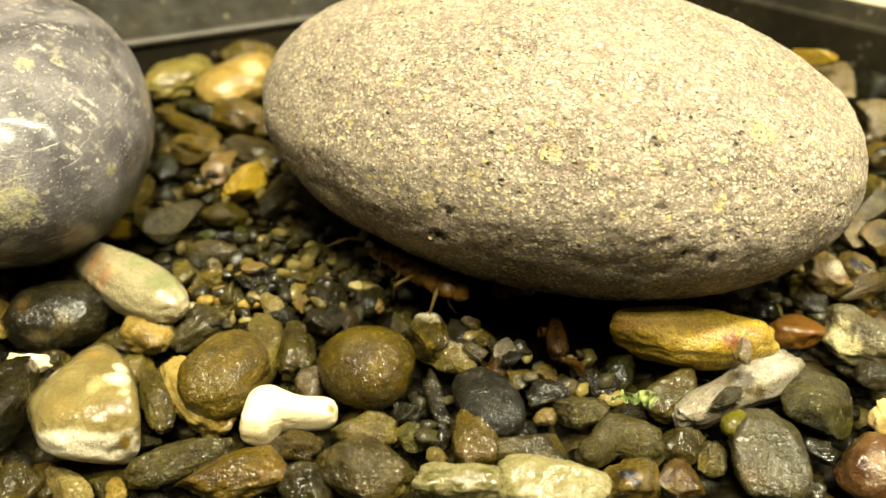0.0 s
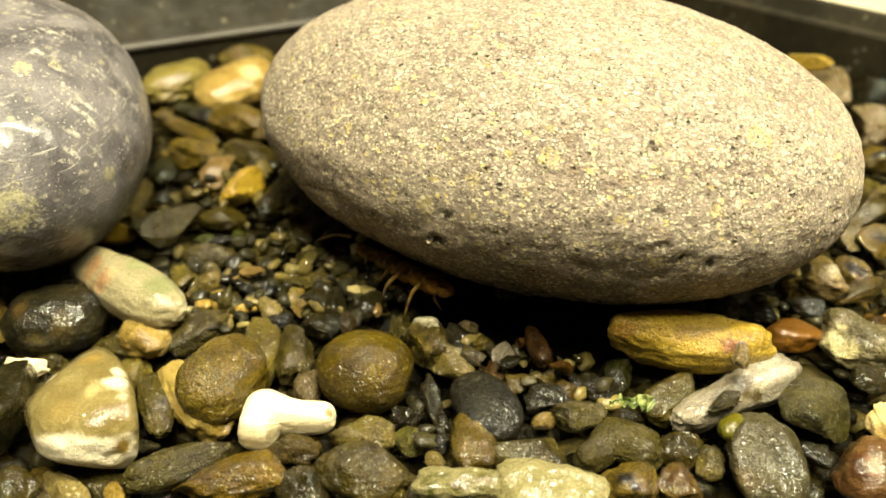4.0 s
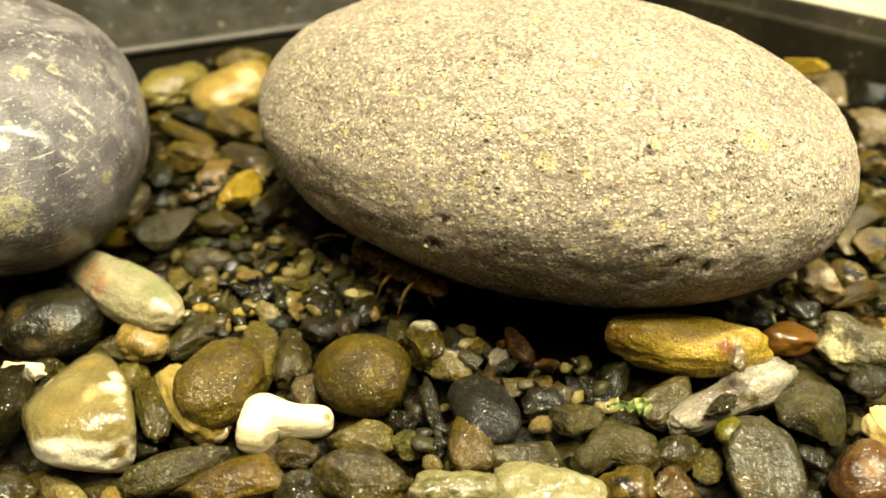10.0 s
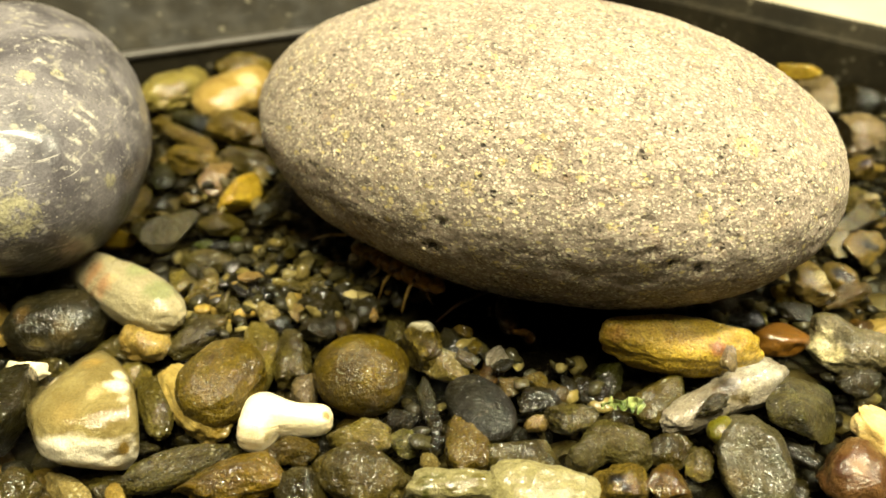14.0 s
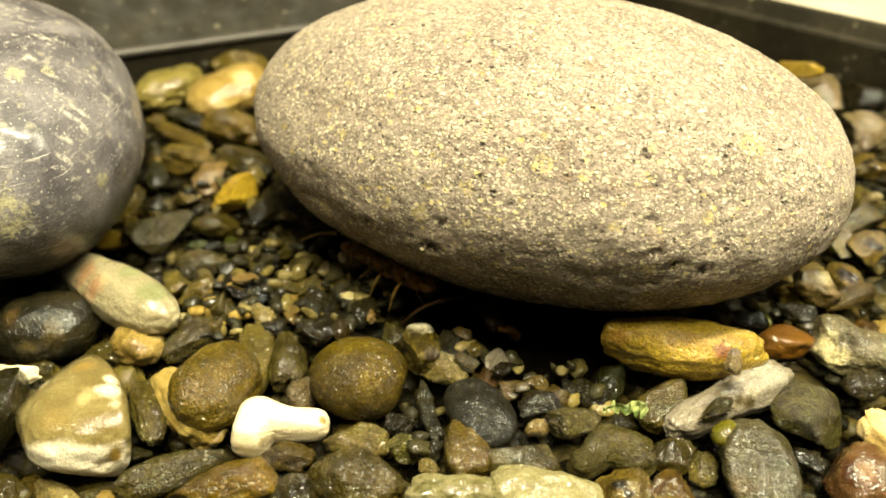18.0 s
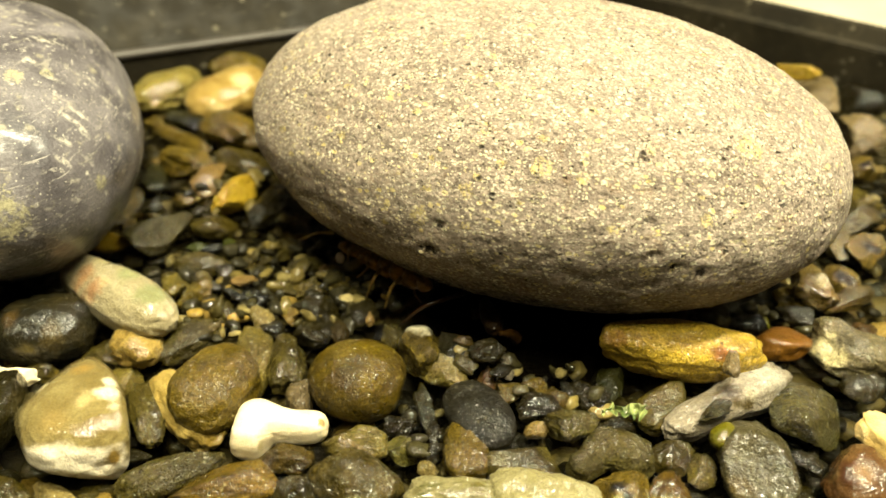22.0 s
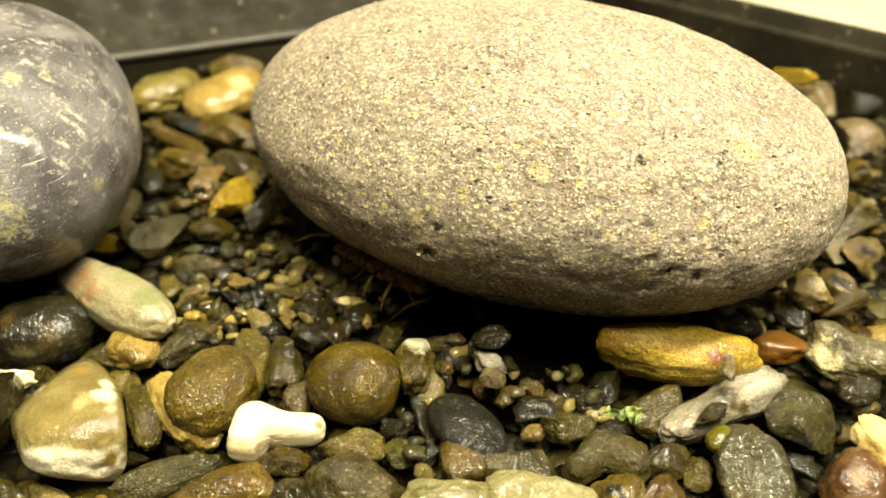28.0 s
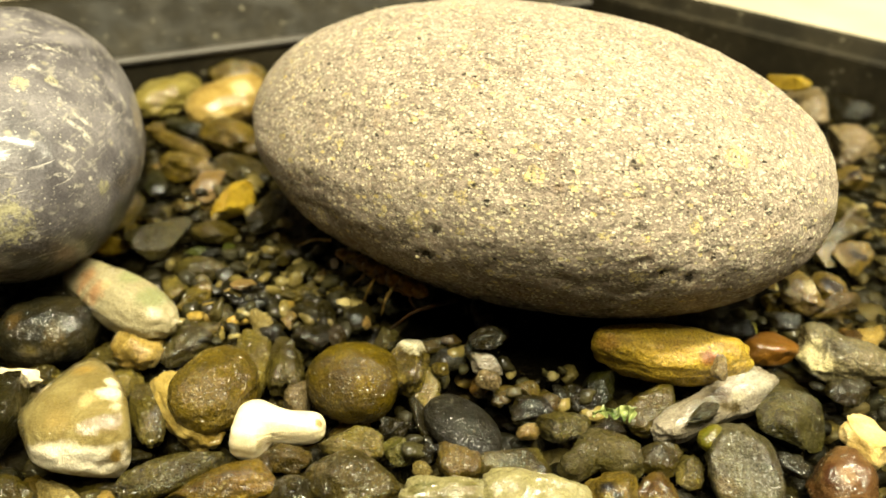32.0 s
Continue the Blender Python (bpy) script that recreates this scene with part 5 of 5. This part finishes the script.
LEG_D = limb("leg", [(-2.64, -0.23, 4.00), (-5.38, -4.68, 4.00), (-7.28, -3.61, -2.00)], 0.50, LEG_SHELL, CRAYFISH, "thin amber walking leg")
LEG_E = limb("leg", [(2.79, -3.22, 4.00), (0.38, -8.35, 4.00), (-1.41, -9.05, -2.00)], 0.50, LEG_SHELL, CRAYFISH, "thin amber walking leg")
LEG_F = limb("leg", [(5.77, -5.48, 3.00), (5.12, -6.26, 1.00), (6.51, -5.07, -3.00)], 0.42, LEG_SHELL, CRAYFISH, "thin amber walking leg")
CLAW = shell_part("claw", (31.24, -23.78, 1.00), (6.25, 2.38, 2.13), 88.4, 74, DARK_SHELL, CRAYFISH, "dark red-brown pincer claw", taper=-0.2)
limb("finger", [(-6.13, -4.23, -3.00), (-7.47, -2.63, -0.00), (-8.57, -0.11, 2.00)], 1.3, FINGER, CLAW, "orange claw finger")
limb("finger", [(2.90, 3.27, -1.00), (3.41, -0.10, -2.00), (3.07, -2.32, -4.00)], 1.1, FINGER, CLAW, "orange claw finger")
RED_LIMB = limb("leg", [(16.32, -6.30, 1.00), (10.03, -12.72, 4.00), (5.51, -14.06, 3.00), (0.72, -12.44, -3.00)], 0.55, RED_SHELL, CRAYFISH, "dark red front leg")


def at(x, y, z, rx=0, ry=0, rz=0):
    return pose(x / 1000, y / 1000, z / 1000, rx, ry, rz)


def motions():
    walk(WHITELET, [(0, at(11.79, 122.75, -0.50, 0, 0, -78.5633)), (19.5, at(11.79, 122.75, -0.50, 0, 0, -78.5633)), (20.6, at(12.44, 123.08, -2.00, 0, 0, -73.5633)), (22.2, at(13.55, 123.51, -1.50, 0, 0, -70.5633)), (23.2, at(14.42, 123.56, -0.50, 0, 10, -66.5633)), (25.5, at(14.28, 122.41, -1.00, 0, 12, -62.5633)), (27.5, at(11.50, 119.90, 3.50, 10, 20, -8.56325)), (32, at(11.10, 119.27, 3.50, 10, 20, -8.56325))])
    walk(PLATE, [(0, at(12.80, 117.48, 2.50, 0, 0, 23.8919)), (22.5, at(12.80, 117.48, 2.50, 0, 0, 23.8919)), (23.2, at(12.49, 116.81, 2.50, 0, 5, 28.8919)), (25, at(12.47, 116.99, 2.50, 0, 5, 28.8919)), (25.5, at(12.15, 117.19, 3.50, 0, 10, 31.8919)), (27.5, at(8.63, 123.19, 4.50, 10, -30, 83.8919)), (32, at(8.30, 122.82, 4.50, 10, -30, 83.8919))])
    walk(SNAIL_A, [(0, at(-4.90, 127.28, 0.50, 0, 0, -80.844)), (25.5, at(-4.90, 127.28, 0.50, 0, 0, -80.844)), (27.4, at(-5.24, 121.65, 2.00, 0, 6, -92.844)), (32, at(-6.18, 121.35, 2.00, 0, 6, -92.844))])
    walk(SNAIL_B, [(0, at(-0.21, 120.83, -0.50, 0, 0, -26.6995)), (25.5, at(-0.21, 120.83, -0.50, 0, 0, -26.6995)), (27.4, at(-1.96, 117.93, -1.00, 0, 0, -66.6995)), (32, at(-2.81, 117.34, -1.00, 0, 0, -66.6995))])
    walk(SPECK, [(0, at(-10.83, 132.72, -1.50, 0, 0, -85.5596)), (25.5, at(-10.83, 132.72, -1.50, 0, 0, -85.5596)), (27.4, at(-10.65, 131.72, -0.50, 0, 0, -105.56)), (32, at(-11.21, 131.40, -0.50, 0, 0, -105.56))])
    walk(CLUSTER_A, [(0, at(2.63, 125.89, -0.50, 0, 0, -60.4369)), (25.5, at(2.63, 125.89, -0.50, 0, 0, -60.4369)), (27.4, at(1.95, 126.86, -0.50, 0, 0, -20.4369)), (32, at(1.12, 126.48, -0.50, 0, 0, -20.4369))])
    walk(CLUSTER_B, [(0, at(4.56, 128.11, 2.50, 0, 0, -18.3804)), (19.6, at(4.56, 128.11, 2.50, 0, 0, -18.3804)), (20.6, at(5.21, 127.24, 2.50, 0, 0, 1.61963)), (25.5, at(4.39, 125.79, 2.50, 0, 0, 6.61963)), (27.4, at(4.15, 127.39, 3.00, 0, 0, 21.6196)), (32, at(3.48, 127.10, 3.00, 0, 0, 21.6196))])
    walk(CLUSTER_C, [(0, at(7.14, 123.91, 2.50, 0, 0, 86.6211)), (19.6, at(7.14, 123.91, 2.50, 0, 0, 86.6211)), (20.3, at(6.97, 123.15, 2.50, 0, 20, 106.621)), (21, at(6.20, 123.56, 1.00, 0, 20, 106.621)), (25.5, at(5.97, 124.54, 1.50, 0, 20, 106.621)), (27.4, at(1.73, 119.55, 3.00, 0, 0, 126.621)), (32, at(1.05, 118.89, 3.00, 0, 0, 126.621))])
    walk(CLUSTER_D, [(0, at(4.75, 120.94, 1.50, 0, 0, -42.2737)), (25.5, at(4.75, 120.94, 1.50, 0, 0, -42.2737)), (27.4, at(0.19, 127.04, 2.00, 0, 0, 17.7263)), (32, at(-0.55, 126.70, 2.00, 0, 0, 17.7263))])
    walk(DISC, [(0, at(7.73, 107.38, 0.50, 0, 0, -60.2989)), (25.5, at(7.73, 107.38, 0.50, 0, 0, -60.2989)), (27.4, at(5.95, 104.76, 0.50, -6, 4, -48.2989)), (32, at(5.54, 104.24, 0.50, -6, 4, -48.2989))])
    walk(PUSHED, [(0, at(13.78, 142.28, 1.00, 0, 0, 13.6957)), (18.4, at(16.09, 146.28, 1.00, 0, 0, 13.6957)), (19.2, at(12.51, 132.13, 4.00, 0, 20, 53.6957)), (19.8, at(11.70, 129.29, 5.00, 0, 10, 43.6957)), (20.2, at(12.70, 124.59, 6.00, 10, 0, 33.6957)), (20.6, at(11.51, 123.29, 6.00, 0, 0, 13.6957)), (21, at(10.63, 122.56, 5.00, 0, 0, 13.6957)), (21.8, at(9.97, 122.29, 4.00, 0, 0, 13.6957)), (23.2, at(9.85, 121.20, 4.00, 0, 0, 19.6957)), (25, at(10.84, 120.51, 4.00, 0, 0, 21.6957)), (25.5, at(10.64, 120.54, 5.00, 0, 0, 17.6957)), (27.5, at(11.48, 122.84, 8.00, 0, -10, -0.304339)), (32, at(11.10, 122.72, 8.00, 0, -10, -0.304339))])
    walk(SHARD, [(0, at(17.80, 142.71, 1.00, 0, 0, -31.4383)), (25.3, at(21.09, 148.15, 1.00, 0, 0, -31.4383)), (26.4, at(16.20, 128.72, 2.00, 0, 0, -31.4383)), (27.4, at(11.75, 114.83, 4.00, 0, 0, -31.4383)), (32, at(11.26, 113.96, 4.00, 0, 0, -31.4383))])
    walk(GRAIN, [(0, at(-20.55, 160.55, 0.60, 0, 0, -83.8417)), (1, at(-20.61, 160.14, 0.60, 0, 0, -83.8417)), (3, at(-22.78, 161.28, 0.60, 0, 0, -83.8417)), (7, at(-24.94, 159.40, 0.60, 0, 0, -83.8417)), (8, at(-25.16, 159.33, 0.60, 0, 0, -83.8417)), (10, at(-25.35, 158.27, 0.60, 0, 0, -83.8417)), (13, at(-22.94, 159.04, 0.60, 0, 0, -83.8417)), (17, at(-24.64, 159.66, 0.60, 0, 0, -83.8417)), (20, at(-25.58, 160.95, 0.60, 0, 0, -83.8417)), (25.5, at(-25.60, 160.92, 0.60, 0, 0, -83.8417)), (32, at(-26.40, 160.57, 0.60, 0, 0, -83.8417))])
    walk(CRAYFISH, [(0, at(-5.15, 140.20, 3.00)), (1, at(-5.45, 140.54, 3.00)), (2, at(-5.80, 141.92, 3.00)), (3, at(-7.30, 142.56, 3.00)), (7, at(-8.72, 144.00, 3.00)), (10, at(-8.83, 144.68, 3.00)), (13, at(-8.67, 146.02, 3.00)), (17, at(-10.30, 146.64, 3.00)), (20, at(-10.98, 148.02, 3.00)), (25.5, at(-11.17, 148.49, 3.00)), (28, at(-11.42, 148.45, 3.00)), (32, at(-11.13, 147.40, 3.00))])
    walk(CLAW, [(0, at(27.71, -18.14, 1.00, 0, 0, 88.4)), (1.6, at(28.77, -19.04, 1.00, 0, 0, 88.4)), (2, at(28.02, -19.43, 1.00, -3, 0, 93.4)), (2.5, at(27.36, -20.44, -0.00, -7.2, 0, 100.4)), (3, at(27.06, -21.13, -0.00, -9, 0, 103.4)), (3.5, at(27.00, -20.79, 0.00, -9, 0, 103.4)), (5.5, at(26.85, -20.88, 0.00, -10.8, 0, 106.4)), (6, at(25.33, -20.90, 0.00, -12, 0, 108.4)), (6.5, at(25.24, -20.96, 0.00, -13.2, 0, 110.4)), (7, at(25.50, -21.00, 0.00, -13.2, 0, 110.4)), (7.6, at(28.68, -18.96, -0.00, -6, 0, 98.4)), (8, at(30.55, -17.95, 1.00, -3, 0, 93.4)), (8.5, at(27.30, -20.00, 0.00, -8.4, 0, 102.4)), (9, at(25.43, -21.71, 0.00, -12, 0, 108.4)), (10, at(24.32, -21.55, 0.00, -13.2, 0, 110.4)), (11, at(23.23, -21.83, -0.00, -14.4, 0, 112.4)), (12, at(24.49, -18.11, 0.00, -12, 0, 108.4)), (13, at(24.27, -11.40, -1.00, -6, 0, 98.4)), (17, at(20.40, -9.60, -2.00, -6, 0, 98.4)), (19.2, at(24.07, -12.13, 0.00, -9, 0, 103.4)), (20.2, at(22.58, -16.30, 1.00, -18, 0, 118.4)), (20.6, at(22.03, -16.07, 1.00, -18, 0, 118.4)), (21.4, at(21.56, -13.82, -0.00, -12, 0, 108.4)), (22.6, at(24.14, -12.14, -1.00, -7.2, 0, 100.4)), (23.2, at(25.62, -16.03, 0.00, -12, 0, 108.4)), (23.8, at(24.81, -14.57, -0.00, -12, 0, 108.4)), (25, at(23.06, -11.43, -1.00, -6, 0, 98.4)), (25.5, at(22.89, -14.56, -0.00, -9, 0, 103.4)), (27.5, at(22.05, -8.38, -2.00, -6, 0, 98.4)), (32, at(21.87, -7.03, -2.00, -6, 0, 98.4))])
    walk(LEG_A, [(0, at(-15.31, 11.42, 6.00, 0, 0, 8)), (3, at(-15.31, 11.42, 6.00, 0, 0, 0)), (7, at(-15.31, 11.42, 6.00, 0, 0, -6)), (13, at(-15.31, 11.42, 6.00, 6, 0, 4)), (20, at(-15.31, 11.42, 6.00, 0, 0, 8)), (32, at(-15.31, 11.42, 6.00, 0, 0, 4))])
    walk(LEG_B, [(0, at(-8.96, 6.46, 5.00, 4, 0, 8)), (3, at(-8.96, 6.46, 5.00, 0, 0, 0)), (7, at(-8.96, 6.46, 5.00, -6, 0, -14)), (13, at(-8.96, 6.46, 5.00, 0, 0, 6)), (20, at(-8.96, 6.46, 5.00, 5, 0, 8)), (32, at(-8.96, 6.46, 5.00, 5, 0, 4))])
    walk(LEG_C, [(0, at(-6.06, 2.18, 4.00, 8, 0, -14)), (1, at(-6.06, 2.18, 4.00, 4, 0, -8)), (2, at(-6.06, 2.18, 4.00, -4, 0, -4)), (3, at(-6.06, 2.18, 4.00, 0, 0, 0)), (7, at(-6.06, 2.18, 4.00, 0, 0, 8)), (13, at(-6.06, 2.18, 4.00, 0, 0, -6)), (20, at(-6.06, 2.18, 4.00, -4, 0, 6)), (25, at(-6.06, 2.18, 4.00, -2, 0, 2)), (32, at(-6.06, 2.18, 4.00, -2, 0, 6))])
    walk(LEG_D, [(0, at(-2.64, -0.23, 4.00, 6, 0, -22)), (1, at(-2.64, -0.23, 4.00, 2, 0, -14)), (2, at(-2.64, -0.23, 4.00, 0, 0, -6)), (3, at(-2.64, -0.23, 4.00, 0, 0, 0)), (7, at(-2.64, -0.23, 4.00, 4, 0, -6)), (10, at(-2.64, -0.23, 4.00, 0, 0, 0)), (13, at(-2.64, -0.23, 4.00, -4, 0, 8)), (17, at(-2.64, -0.23, 4.00, 2, 0, 12)), (20, at(-2.64, -0.23, 4.00, 0, 0, 12)), (25, at(-2.64, -0.23, 4.00, 0, 0, 10)), (32, at(-2.64, -0.23, 4.00, 0, 0, 12))])
    walk(LEG_E, [(0, at(2.79, -3.22, 4.00, 4, 0, 14)), (1, at(2.79, -3.22, 4.00, 0, 0, 8)), (2, at(2.79, -3.22, 4.00, 2, 0, 3)), (3, at(2.79, -3.22, 4.00, 0, 0, 0)), (7, at(2.79, -3.22, 4.00, 4, 0, -10)), (10, at(2.79, -3.22, 4.00, 0, 0, -6)), (13, at(2.79, -3.22, 4.00, -2, 0, 6)), (17, at(2.79, -3.22, 4.00, 4, 0, 0)), (20, at(2.79, -3.22, 4.00, 2, 0, -4)), (25, at(2.79, -3.22, 4.00, 2, 0, -6)), (32, at(2.79, -3.22, 4.00, 2, 0, -4))])
    walk(LEG_F, [(0, at(5.77, -5.48, 3.00, 0, 0, -20)), (1, at(5.77, -5.48, 3.00, 5, 0, -10)), (3, at(5.77, -5.48, 3.00, 0, 0, 0)), (7, at(5.77, -5.48, 3.00, -5, 0, 6)), (13, at(5.77, -5.48, 3.00, 0, 0, 10)), (20, at(5.77, -5.48, 3.00, 0, 0, -6)), (32, at(5.77, -5.48, 3.00, 0, 0, -8))])
    walk(RED_LIMB, [(0, at(40.32, 15.70, -2.00, 0, 0, 20)), (10, at(40.32, 15.70, -2.00, 0, 0, 20)), (13.5, at(24.32, -0.30, -0.00, 0, 0, 10)), (17, at(16.32, -6.30, 1.00, 0, 0, 0)), (20, at(17.32, -6.30, 1.00, 0, 0, 4)), (25, at(16.32, -6.30, 1.00, 0, 0, 0)), (28, at(16.32, -5.80, 1.00, 0, 0, -4)), (32, at(16.32, -6.30, 1.00, 0, 0, 0))])


motions()
